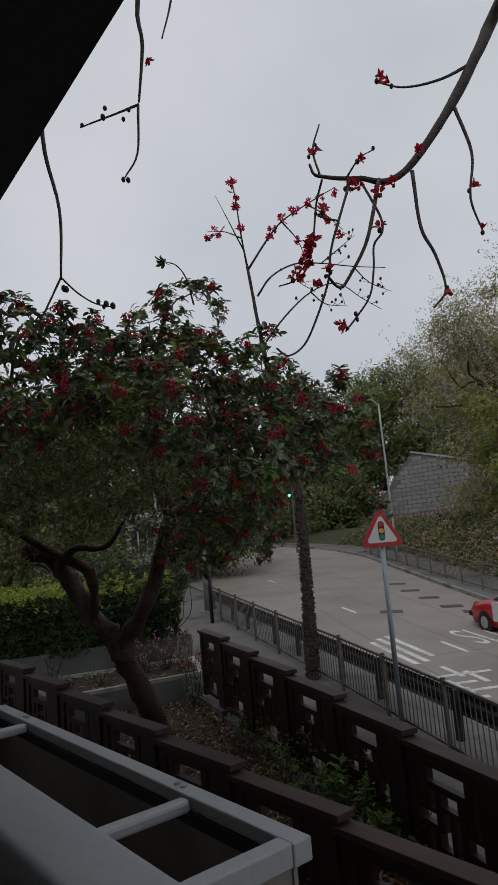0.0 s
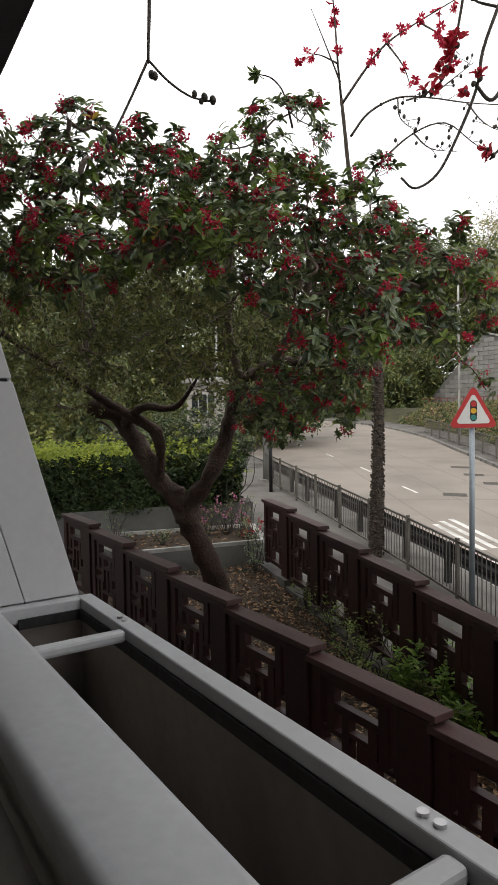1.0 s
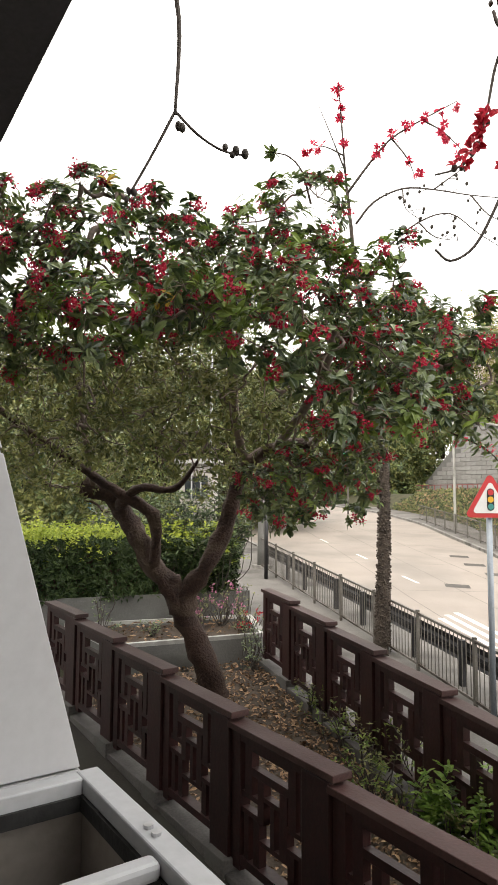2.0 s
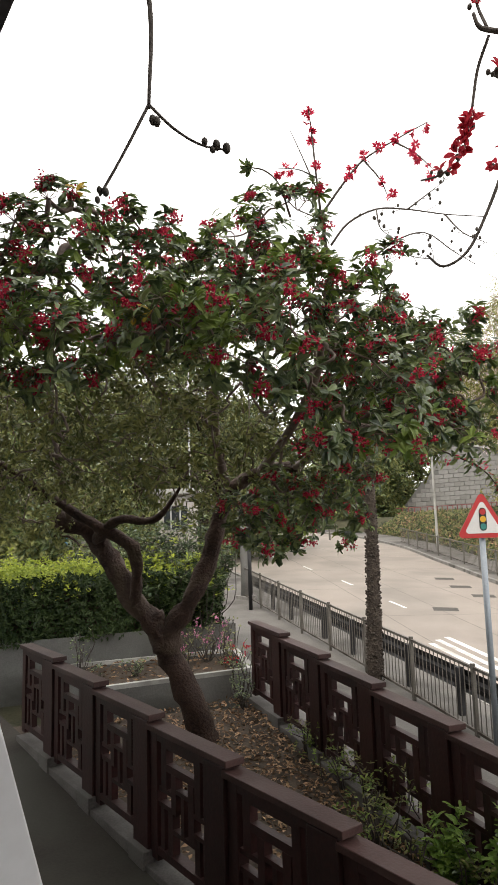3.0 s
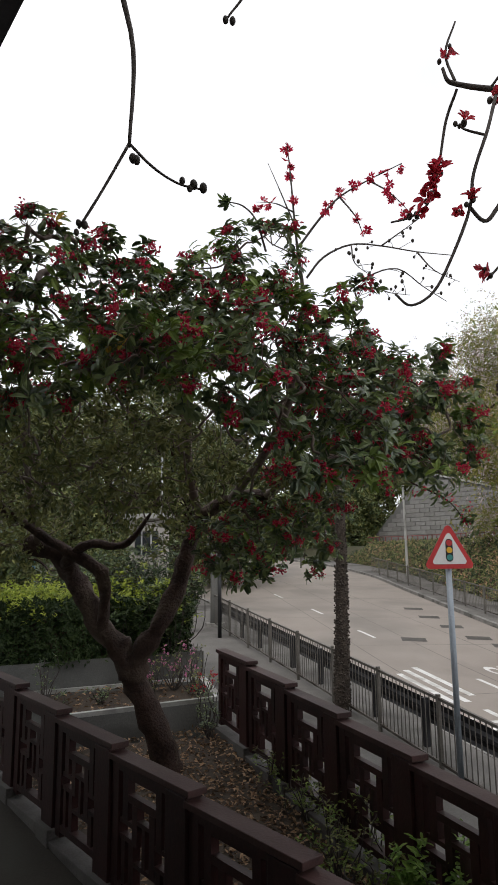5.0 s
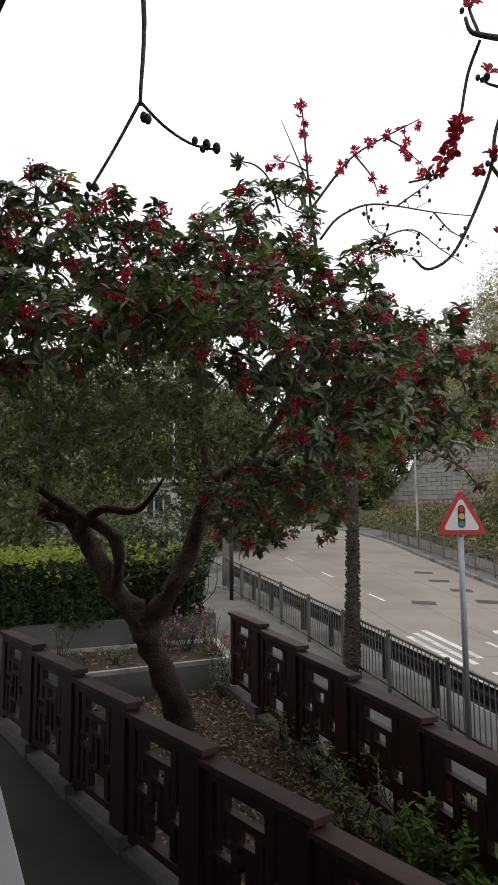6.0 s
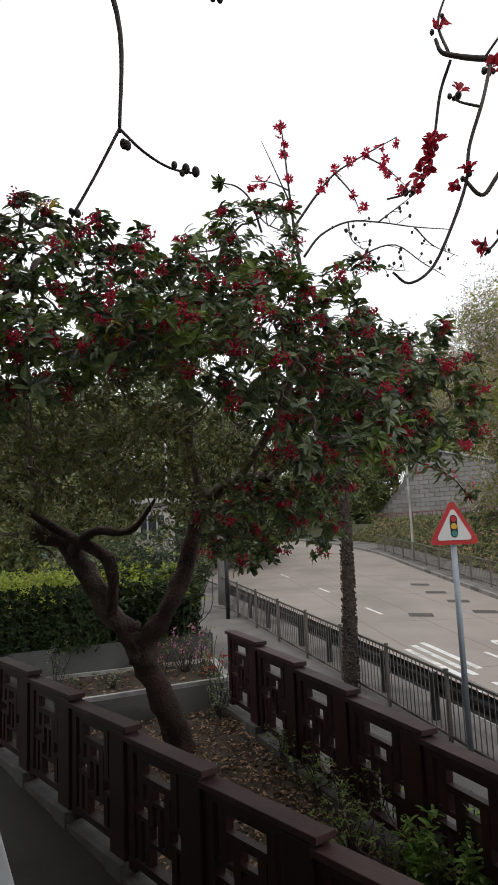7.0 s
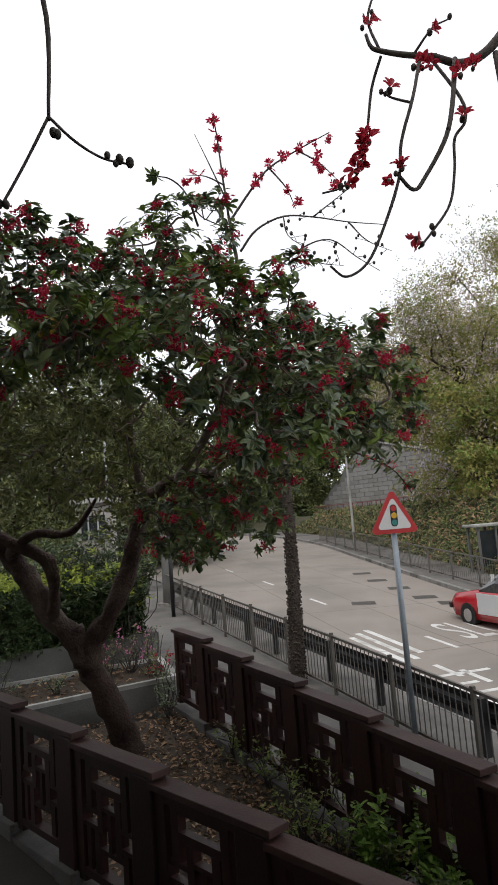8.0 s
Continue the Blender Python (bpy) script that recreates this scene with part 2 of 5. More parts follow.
def tube(bm, points, r0, r1, sides=8, steps=5, knobs=0.0):
    """A tapered limb along a smooth line, with slightly uneven girth."""
    line = smooth_line(points, steps) if steps > 1 else [Vector(q) for q in points]
    n = len(line)
    side = Vector((1, 0.2, 0.1))
    rings = []
    for i, c in enumerate(line):
        way = (line[min(i + 1, n - 1)] - line[max(i - 1, 0)]).normalized()
        side = (side - way * side.dot(way)).normalized()
        up = way.cross(side)
        r = r0 + (r1 - r0) * i / (n - 1)
        ring = []
        for k in range(sides):
            a = 2 * math.pi * k / sides
            q = r * (1 + knobs * (noise.noise(c * 4.0 + 0.8 * (math.cos(a) * side + math.sin(a) * up)) + 0.4 * noise.noise(c * 13 + Vector((k * 1.7, 0, 0)))))
            ring.append(bm.verts.new(c + q * (math.cos(a) * side + math.sin(a) * up)))
        rings.append(ring)
    for a, b in zip(rings, rings[1:]):
        for k in range(sides):
            bm.faces.new((a[k], a[(k + 1) % sides], b[(k + 1) % sides], b[k]))
    bm.faces.new(rings[0][::-1])
    bm.faces.new(rings[-1])
    return bm


def disc_prism(bm, c, axis, r, depth, sides=24):
    """A short cylinder centred at c along axis."""
    m = Matrix.Translation(c) @ Vector(axis).to_track_quat("Z", "Y").to_matrix().to_4x4()
    bmesh.ops.create_cone(bm, cap_ends=True, segments=sides, radius1=r, radius2=r, depth=depth, matrix=m)
    return bm


def leaf_mesh(name, base, way, normal, length, width, fold=0.12, droop=0.15, broad=False):
    """Many pointed leaves, each folded along its midrib and bent down: four triangles a leaf."""
    base, way, normal = (np.asarray(a, float) for a in (base, way, normal))
    n = len(base)
    length, width = np.broadcast_to(length, n)[:, None], np.broadcast_to(width, n)[:, None]
    way = way / np.linalg.norm(way, axis=1, keepdims=True)
    side = np.cross(way, normal)
    side /= np.linalg.norm(side, axis=1, keepdims=True) + 1e-9
    nor = np.cross(side, way)
    if broad:
        rows = [base]
        for f, w, d in ((0.28, 0.74, 0.0), (0.62, 1.0, 0.25), (0.88, 0.62, 0.7)):
            c = base + way * length * f - nor * length * droop * d
            rows += [c + side * width * w / 2 + nor * width * fold * w, c - nor * width * fold * 0.5, c - side * width * w / 2 + nor * width * fold * w]
        rows.append(base + way * length - nor * length * droop)
        verts = np.stack(rows, 1).reshape(-1, 3)
        cells = [(0, 1, 2), (0, 2, 3), (1, 4, 5, 2), (2, 5, 6, 3), (4, 7, 8, 5), (5, 8, 9, 6), (7, 10, 8), (8, 10, 9)]
        me = bpy.data.meshes.new(name)
        me.from_pydata(verts.tolist(), [], [tuple(k * 11 + v for v in c) for k in range(n) for c in cells])
        return me
    mid = base + way * length * 0.5
    verts = np.stack([base, mid + side * width / 2 + nor * width * fold, mid - nor * width * fold, mid - side * width / 2 + nor * width * fold,
                      base + way * length - nor * length * droop], 1).reshape(-1, 3)
    tri = np.array([(0, 1, 2), (0, 2, 3), (1, 4, 2), (2, 4, 3)])
    faces = (np.arange(n)[:, None, None] * 5 + tri).reshape(-1, 3)
    me = bpy.data.meshes.new(name)
    me.from_pydata(verts.tolist(), [], faces.tolist())
    return me


rng = np.random.default_rng(7)


def rosettes(centres, out, count, length, width, spread=0.9, jitter=0.02):
    """Bases, ways and normals of whorls of leaves at twig ends."""
    c = np.repeat(np.asarray(centres, float), count, 0)
    o = np.repeat(np.asarray(out, float), count, 0)
    o /= np.linalg.norm(o, axis=1, keepdims=True) + 1e-9
    r = rng.normal(size=c.shape)
    r -= o * (r * o).sum(1, keepdims=True)
    r /= np.linalg.norm(r, axis=1, keepdims=True) + 1e-9
    way = r * spread + o * rng.uniform(0.0, 0.8, (len(c), 1))
    nor = o + rng.normal(size=c.shape) * 0.25
    k = rng.uniform(0.7, 1.15, len(c))
    return c + rng.normal(size=c.shape) * jitter, way, nor, length * k, width * k


def in_ball(n, shell=0.55):
    d = rng.normal(size=(n, 3))
    d /= np.linalg.norm(d, axis=1, keepdims=True)
    return d * (rng.uniform(shell ** 3, 1, (n, 1)) ** (1 / 3)), d


# ---- the sloping ground ----
def ground_z(x, y):
    """The hill: it rises away from the building along the road."""
    x, y = max(-60, min(60, x)), max(-30, min(90, y))
    return 0.59 - 0.0246 * (x - 1.8) + 0.0546 * (y - 11.52)


def on_ground(x, y, dz=0.0):
    return Vector((x, y, ground_z(x, y) + dz))


def strip(bm, left, right, dz, depth=0.0):
    """A sheet between two lines of plan points, laid on the hill, with a skirt of the given depth."""
    a = [bm.verts.new(on_ground(*p, dz)) for p in left]
    b = [bm.verts.new(on_ground(*p, dz)) for p in right]
    for i in range(len(a) - 1):
        bm.faces.new((a[i], a[i + 1], b[i + 1], b[i]))
    if depth:
        for line in (a, b):
            low = [bm.verts.new(v.co - Vector((0, 0, depth))) for v in line]
            for i in range(len(line) - 1):
                bm.faces.new((line[i], line[i + 1], low[i + 1], low[i]))
        for i in (0, -1):
            low = [bm.verts.new(v.co - Vector((0, 0, depth))) for v in (a[i], b[i])]
            bm.faces.new((a[i], b[i], low[1], low[0]))
    return bm


def shift(line, d):
    """A plan line moved to its right by d metres."""
    out = []
    for i, p in enumerate(line):
        a, b = Vector(line[max(i - 1, 0)]), Vector(line[min(i + 1, len(line) - 1)])
        w = (b - a).normalized()
        out.append((p[0] + w.y * d, p[1] - w.x * d))
    return out


def dense(line, steps=6):
    return [(p.x, p.y) for p in smooth_line([(x, y, 0) for x, y in line], steps)]


bm = bmesh.new()
xs = [-400, -150, -60, -30, -10, 0, 10, 30, 60, 150, 400]
ys = [-300, -100, -30, -10, 0, 10, 30, 60, 90, 200, 500]
grid = [[bm.verts.new((x, y, ground_z(x, y) - 0.35)) for x in xs] for y in ys]
for i in range(len(ys) - 1):
    for j in range(len(xs) - 1):
        bm.faces.new((grid[i][j], grid[i][j + 1], grid[i + 1][j + 1], grid[i + 1][j]))
tagged(part("ground", bm, M["grass"]), "rough sloping ground under the street", "ground", kind="structure")

NEAR = dense([(9.6, -5), (5.65, 5.0), (2.55, 13.0), (0.95, 17.6), (-0.7, 22.4), (-2.6, 27.5), (-5.4, 34), (-10, 42), (-18, 50)])
FAR = dense([(12.6, -5), (10.2, 6), (8.5, 14.5), (7.15, 21.4), (6.35, 28.9), (5.7, 36), (4.6, 46), (1.0, 56), (-8, 66)])
tagged(part("road", strip(bmesh.new(), NEAR, FAR, -0.13, 0.15), M["road"]), "pale concrete two-lane road bending uphill", "road", kind="structure")
tagged(part("kerb", strip(bmesh.new(), shift(NEAR, -0.16), NEAR, 0.005, 0.4), M["kerb"]), "worn concrete kerb beside the road", "kerb", kind="structure")
tagged(part("kerb", strip(bmesh.new(), FAR, shift(FAR, 0.16), 0.005, 0.4), M["kerb"]), "stained concrete kerb across the road", "kerb", kind="structure")
F2 = [(-1.70 - 0.578 * k, 13.62 + 1.279 * k) for k in (9, 6, 3, 1.5, 0.15, -2, -4, -7, -10)][::-1]
tagged(part("pavement", strip(bmesh.new(), F2[:5] + [(-4.2, 19.0), (-5.8, 23), (-9, 30), (-14, 38)], [shift(NEAR, -0.16)[i] for i in (1, 6, 12, 16, 18, 22, 26, 36, 44)], 0.0, 0.4), M["pave"]),
       "grey concrete pavement between lattice fence and railing", "pavement", kind="structure")
tagged(part("pavement", strip(bmesh.new(), shift(FAR, 0.16), shift(FAR, 2.6), 0.0, 0.4), M["pave"]), "pale pavement across the road", "pavement", kind="structure")

# ---- lattice fences ----
def frame_at(p, d):
    """A pose at p with x along the plan direction d, z up."""
    d = Vector((d[0], d[1], 0)).normalized()
    y = Vector((-d.y, d.x, 0))
    return Matrix(((d.x, y.x, 0, p[0]), (d.y, y.y, 0, p[1]), (0, 0, 1, p[2]), (0, 0, 0, 1)))


def fence_panel(m, length, label, group):
    """One stepped bay: wide post, cap board, lattice of slats and cross bars, concrete plinth. x runs to the post, z = 0 is the cap's top."""
    t = thing("fence_panel", m, label, "fence", group)
    part("cap", boxes((-length - 0.02, 0.05, -0.095, 0.095, -0.055, 0.0), bevel=0.006), M["fencecap"], t, "weathered reddish-brown cap board")
    part("post", boxes((-0.32, -0.005, -0.085, 0.085, -1.27, -0.067), bevel=0.006), M["fence"], t)
    part("stile", boxes((-length + 0.005, -length + 0.14, -0.055, 0.055, -1.22, -0.067), bevel=0.004), M["fence"], t)
    part("top_rail", boxes((-length + 0.142, -0.322, -0.055, 0.055, -0.135, -0.067)), M["fence"], t)
    part("bottom_rail", boxes((-length + 0.142, -0.322, -0.055, 0.055, -1.16, -1.09)), M["fence"], t)
    w = length - 0.464
    x0 = -length + 0.142
    top, tall = -0.135, 0.955
    for a, b, v0, v1 in ((0.055, 0.17, 0.0, 0.43), (0.04, 0.12, 0.62, 1.0), (0.20, 0.30, 0.62, 1.0), (0.27, 0.37, 0.26, 0.62), (0.62, 0.73, 0.26, 0.76), (0.475, 0.535, 0.42, 0.76),
                         (0.75, 0.86, 0.0, 0.50), (0.925, 1.0, 0.0, 0.50), (0.74, 0.84, 0.70, 1.0), (0.90, 0.97, 0.70, 1.0)):
        part("slat", boxes((x0 + a * w, x0 + b * w, -0.038, 0.038, top - v1 * tall, top - v0 * tall)), M["fence"], t)
    for a, b, v0, v1 in ((0.0, 0.37, 0.43, 0.475), (0.0, 0.37, 0.575, 0.62), (0.17, 0.75, 0.0, 0.05), (0.17, 0.75, 0.19, 0.26), (0.37, 0.62, 0.38, 0.42), (0.30, 0.84, 0.76, 0.80), (0.70, 1.0, 0.495, 0.535), (0.70, 1.0, 0.66, 0.70)):
        part("cross_bar", boxes((x0 + a * w, x0 + b * w, -0.036, 0.036, top - v1 * tall, top - v0 * tall)), M["fence"], t)
    part("plinth", boxes((-length, 0.0, -0.13, 0.13, -1.60, -1.27), bevel=0.01), M["fencebase"], t, "stained concrete plinth block")
    part("footing", boxes((-0.30, 0.03, -0.15, 0.15, -1.60, -1.245), bevel=0.01), M["fencebase"], t)
    return t


def fence_run(start, step, first, last, label, group):
    d = (step[0], step[1])
    length = math.hypot(*d)
    poses = [frame_at((start[0] + k * step[0], start[1] + k * step[1], start[2] + k * step[2]), d) for k in range(first, last)]
    one = fence_panel(poses[0], length, label, group)
    for m in poses[1:]:
        copy_thing(one, m)


fence_run((-4.025, 10.631, 2.107), (0.885, -1.0, -0.085), 0, 10, "dark brown lattice fence bay along the walkway", "walkway fence bays")
fence_run((-1.70, 13.616, 2.185), (0.578, -1.279, -0.079), 1, 10, "dark brown lattice fence bay beside the pavement", "pavement fence bays")

F1 = [(-4.025 + 0.885 * k, 10.631 - k) for k in (-8, -1, 2, 5, 9, 14)]
BW = [(-1.03 - 0.663 * a - 0.26, 3.06 + 0.749 * a - 0.2) for a in (16, 9, 4, 0, -5, -11)]
tagged(part("walkway", strip(bmesh.new(), BW, F1, 0.0, 0.4), M["walk"]), "grey concrete walkway beside the fence, darkened as building shade", "walkway", kind="structure")
F2L = [(-1.70 + 0.578 * k, 13.62 - 1.279 * k) for k in (0.2, 2, 4, 7, 10)]
F1L = [(-4.025 + 0.885 * k, 10.631 - k) for k in (-1.5, 1, 3, 6, 10)]
tagged(part("bed", strip(bmesh.new(), F1L, F2L, -0.02, 0.4), M["soil"]), "dark soil bed between the two fences", "planting bed", kind="structure")

# leaf litter on the bed
n = 9000
k = rng.uniform(-1.2, 9, n)
s = rng.uniform(0.03, 0.97, n) ** 0.8
pts = [on_ground((-4.025 + 0.885 * a) * (1 - b) + (-1.70 + 0.45 * (a + 1)) * b, (10.631 - a) * (1 - b) + (13.62 - 1.0 * (a + 1)) * b, rng.uniform(-0.01, 0.03)) for a, b in zip(k, s)]
way = rng.normal(size=(n, 3)) * (1, 1, 0.25)
nor = rng.normal(size=(n, 3)) * 0.45 + (0, 0, 1)
tagged(mesh_part("leaf_litter", leaf_mesh("leaf_litter", pts, way, nor, rng.uniform(0.05, 0.11, n), rng.uniform(0.025, 0.05, n)), M["litter"]),
       "dry brown fallen leaves scattered on soil", "leaf litter", kind="stuff")


# ---- railings along the road ----
def railing_bay(m, length, slope, label, group, pitch=0.115):
    """A bay of steel pedestrian railing; x runs along it, rising with the hill."""
    t = thing("railing", m, label, "railing", group)
    bm = boxes((-0.028, 0.028, -0.028, 0.028, -0.1, 1.06), bevel=0.005)
    part("post", bm, M["steel"], t)
    for name, z in (("top_rail", 1.0), ("bottom_rail", 0.12)):
        bm = bmesh.new()
        box(bm, 0.028, length - 0.028, -0.02, 0.02, z - 0.02, z + 0.02)
        for v in bm.verts:
            v.co.z += slope * v.co.x
        part(name, bm, M["steel"], t)
    me = bpy.data.meshes.new("baluster")
    bm = boxes((-0.006, 0.006, -0.006, 0.006, 0.14, 0.98))
    bm.to_mesh(me)
    bm.free()
    for i in range(1, int(length / pitch)):
        b = mesh_part("baluster", me, M["steel"], t)
        b.location = (i * length / int(length / pitch), 0, slope * i * length / int(length / pitch))
    return t


def railing_run(line, spacing, label, group, pitch):
    """Bays along a plan line, each turned to its own stretch."""
    pts, carry = [Vector(line[0])], 0.0
    for a, b in zip(line, line[1:]):
        a, b = Vector(a), Vector(b)
        d = carry
        while d + spacing <= carry + (b - pts[-1]).length + 1e-6 and (b - pts[-1]).length >= spacing:
            pts.append(pts[-1] + (b - pts[-1]).normalized() * spacing)
        carry = 0.0
    for a, b in zip(pts, pts[1:]):
        z0, z1 = ground_z(*a), ground_z(*b)
        railing_bay(frame_at((a.x, a.y, z0), b - a), spacing, (z1 - z0) / spacing, label, group, pitch)


railing_run([(5.31, 1.8), (0.94, 13.87), (-1.01, 18.93), (-3.3, 25.0)], 1.81, "grey steel pedestrian railing at the kerb", "roadside railing bays", 0.118)
FRAIL = [(9.0, 14.0), (7.75, 21.6), (6.95, 29.0), (6.3, 36), (5.2, 46)]
railing_run(FRAIL, 2.0, "weathered steel railing on the far pavement", "far railing bays", 0.15)


def crash_barrier(a, b):
    """A corrugated steel beam on box posts between two plan points."""
    a, b = Vector(a), Vector(b)
    length = (b - a).length
    slope = (ground_z(*b) - ground_z(*a)) / length
    t = thing("crash_barrier", frame_at((a.x, a.y, ground_z(*a)), b - a), "dark corrugated steel crash barrier behind the railing", "crash barrier", "crash barriers")
    bm = bmesh.new()
    prof = [(0.0, 0.36), (0.05, 0.40), (0.05, 0.47), (0.0, 0.51), (0.0, 0.56), (0.05, 0.60), (0.05, 0.67), (0.0, 0.71)]
    for off in (0.0, 0.012):
        rows = [[bm.verts.new((x, -y + off, z + slope * x)) for y, z in prof] for x in (0, length)]
        for i in range(len(prof) - 1):
            bm.faces.new((rows[0][i], rows[0][i + 1], rows[1][i + 1], rows[1][i]))
    part("beam", bm, M["barrier"], t)
    for i in range(int(length / 2.4) + 1):
        x = 0.6 + 2.4 * i
        if x < length:
            part("post", boxes((x - 0.05, x + 0.05, 0.016, 0.12, slope * x - 0.3, slope * x + 0.74), bevel=0.006), M["barrier"], t)
    return t


RD = Vector((-0.362, 0.932))
base = Vector((0.94, 13.87)) + Vector((0.932, 0.362)) * 0.42
for i in range(-3, 3):
    crash_barrier(base + RD * (4.0 * i), base + RD * (4.0 * i + 3.99))

# ---- warning sign ----
SIGN_TURN = 8
t = thing("warning_sign", pose(1.74, 11.46, 0.59, 0, 0, SIGN_TURN), "triangular traffic-light warning sign on a blue-grey pole", "road sign")
part("pole", tube(bmesh.new(), [(0, 0, -0.15), (0, 0, 3.05)], 0.042, 0.042, 16, 1), M["pole"], t, smooth=True)


def tri_plate(s, y0, y1, z):
    """A rounded triangular plate of side s, its base at height z."""
    bm = bmesh.new()
    r = s * 0.07
    h = s * math.sqrt(3) / 2
    pts = []
    for cx, cz, a0 in ((s / 2 - r * 1.7, r, -90), (0, h - 2 * r, 30), (-s / 2 + r * 1.7, r, 150)):
        for i in range(6):
            a = radians(a0 + i * 24)
            pts.append((cx + r * math.cos(a), cz + r * math.sin(a)))
    a = [bm.verts.new((x, y0, z + q)) for x, q in pts]
    b = [bm.verts.new((x, y1, z + q)) for x, q in pts]
    bm.faces.new(a)
    bm.faces.new(b[::-1])
    for i in range(len(pts)):
        bm.faces.new((a[i], a[(i + 1) % len(pts)], b[(i + 1) % len(pts)], b[i]))
    return bm


plate = part("plate", tri_plate(0.76, -0.064, -0.050, 2.90), M["signred"], t, "red-bordered triangular plate")
part("white_field", tri_plate(0.545, -0.069, -0.065, 2.962), M["signwhite"], plate)
bm = bmesh.new()
box(bm, -0.052, 0.052, -0.074, -0.070, 3.05, 3.265)
disc_prism(bm, (0, -0.072, 3.05), (0, 1, 0), 0.052, 0.004)
disc_prism(bm, (0, -0.072, 3.265), (0, 1, 0), 0.052, 0.0042)
part("signal_symbol", bm, M["black"], plate)
for z, mat in ((3.055, "teal"), (3.157, "amber"), (3.26, "signred")):
    part("lamp_symbol", disc_prism(bmesh.new(), (0, -0.077, z), (0, 1, 0), 0.043, 0.005), M[mat], plate)
for z in (2.98, 3.2):
    part("clamp", boxes((-0.06, 0.06, -0.049, 0.05, z, z + 0.03)), M["steel"], t)

# ---- the building that the view is taken from ----
BX, BY = Vector((-0.663, 0.749, 0)), Vector((0.749, 0.663, 0))
BM = Matrix(((BX.x, BY.x, 0, -1.03), (BX.y, BY.y, 0, 3.06), (0, 0, 1, 3.17), (0, 0, 0, 1)))
t = thing("planter_trough", BM, "empty white-framed metal planter trough on the parapet", "planter trough")
part("rim", boxes((-1.835, 0.0, -0.048, 0.0, -0.045, 0.0), (-0.045, -0.002, -0.30, -0.0485, -0.044, 0.001), (-1.833, -1.79, -0.30, -0.0485, -0.044, 0.001), bevel=0.004), M["white"], t, "white enamelled rim")
part("gasket", boxes((-1.79, -0.046, -0.056, -0.0485, -0.06, -0.03), (-0.053, -0.046, -0.237, -0.056, -0.06, -0.03)), M["gasket"], t)
for name, d in (("side_panel", (-1.82, -0.01, -0.040, -0.030, -0.36, -0.046)), ("side_panel", (-1.82, -0.01, -0.333, -0.323, -0.36, -0.03)), ("end_panel", (-0.024, -0.014, -0.322, -0.041, -0.36, -0.046)),
                ("end_panel", (-1.815, -1.805, -0.322, -0.041, -0.36, -0.046)), ("base_panel", (-1.80, -0.03, -0.322, -0.041, -0.36, -0.35))):
    part(name, boxes(d), M["liner"], t, "grey metal liner")
for x in (-0.385, -1.46):
    bar = part("cross_bar", boxes((x - 0.019, x + 0.019, -0.30, -0.050, -0.034, -0.004), bevel=0.009), M["white"], t)
for x in (-0.33, -0.30, -1.41, -1.38):
    part("rivet", disc_prism(bmesh.new(), (x, -0.024, 0.003), (0, 0, 1), 0.009, 0.006, 12), M["chrome"], t)
part("bracket", boxes((-1.81, -1.74, -0.33, -0.03, -0.42, -0.361), (-0.2, -0.13, -0.33, -0.03, -0.42, -0.361)), M["white"], t)

t = thing("parapet", BM, "white coated parapet coping over a beige balcony wall", "parapet", kind="structure")
part("coping", boxes((-6.0, -0.002, -0.46, -0.297, -0.045, 0.03), bevel=0.02), M["white"], t, "white rounded metal coping", smooth=True)
part("balcony_wall", boxes((-6.0, -0.002, -0.43, -0.335, -3.4, -0.046)), M["beige"], t)
part("handrail", tube(bmesh.new(), [(-6.0, -0.475, -0.13), (-0.05, -0.475, -0.13)], 0.022, 0.022, 14, 1), M["beige"], t, smooth=True)

LEANING = 0.275
t = thing("raked_pier", BM, "raked building pier clad in pale grey panels", "pier", kind="structure")


def raked(y0, y1, x0, x1, z0, z1):
    """A cladding board whose edges lean inward as they rise."""
    bm = bmesh.new()
    box(bm, x0, x1, y0, y1, z0, z1, bevel=0.003)
    for v in bm.verts:
        v.co.y -= (LEANING if v.co.z > 0 else 0.19) * v.co.z
    return bm


for z0, z1 in ((-3.2, -1.74), (-1.73, -0.54), (-0.53, -0.004), (0.0, 0.665), (0.675, 1.87), (1.88, 3.0)):
    for y0, y1 in ((-0.20, -0.034), (-0.62, -0.202), (-1.05, -0.632)):
        part("panel", raked(y0, y1, 0.012, 0.03, z0, z1), M["panel"], t)
for z0, z1 in ((-3.3, -0.002), (0.0, 3.0)):
    part("core", raked(-1.06, -0.044, 0.0305, 0.55, z0, z1), M["gasket"], t, "dark backing behind the joints")
    part("side_panel", raked(-0.0435, -0.034, 0.0305, 0.55, z0, z1), M["panel"], t)

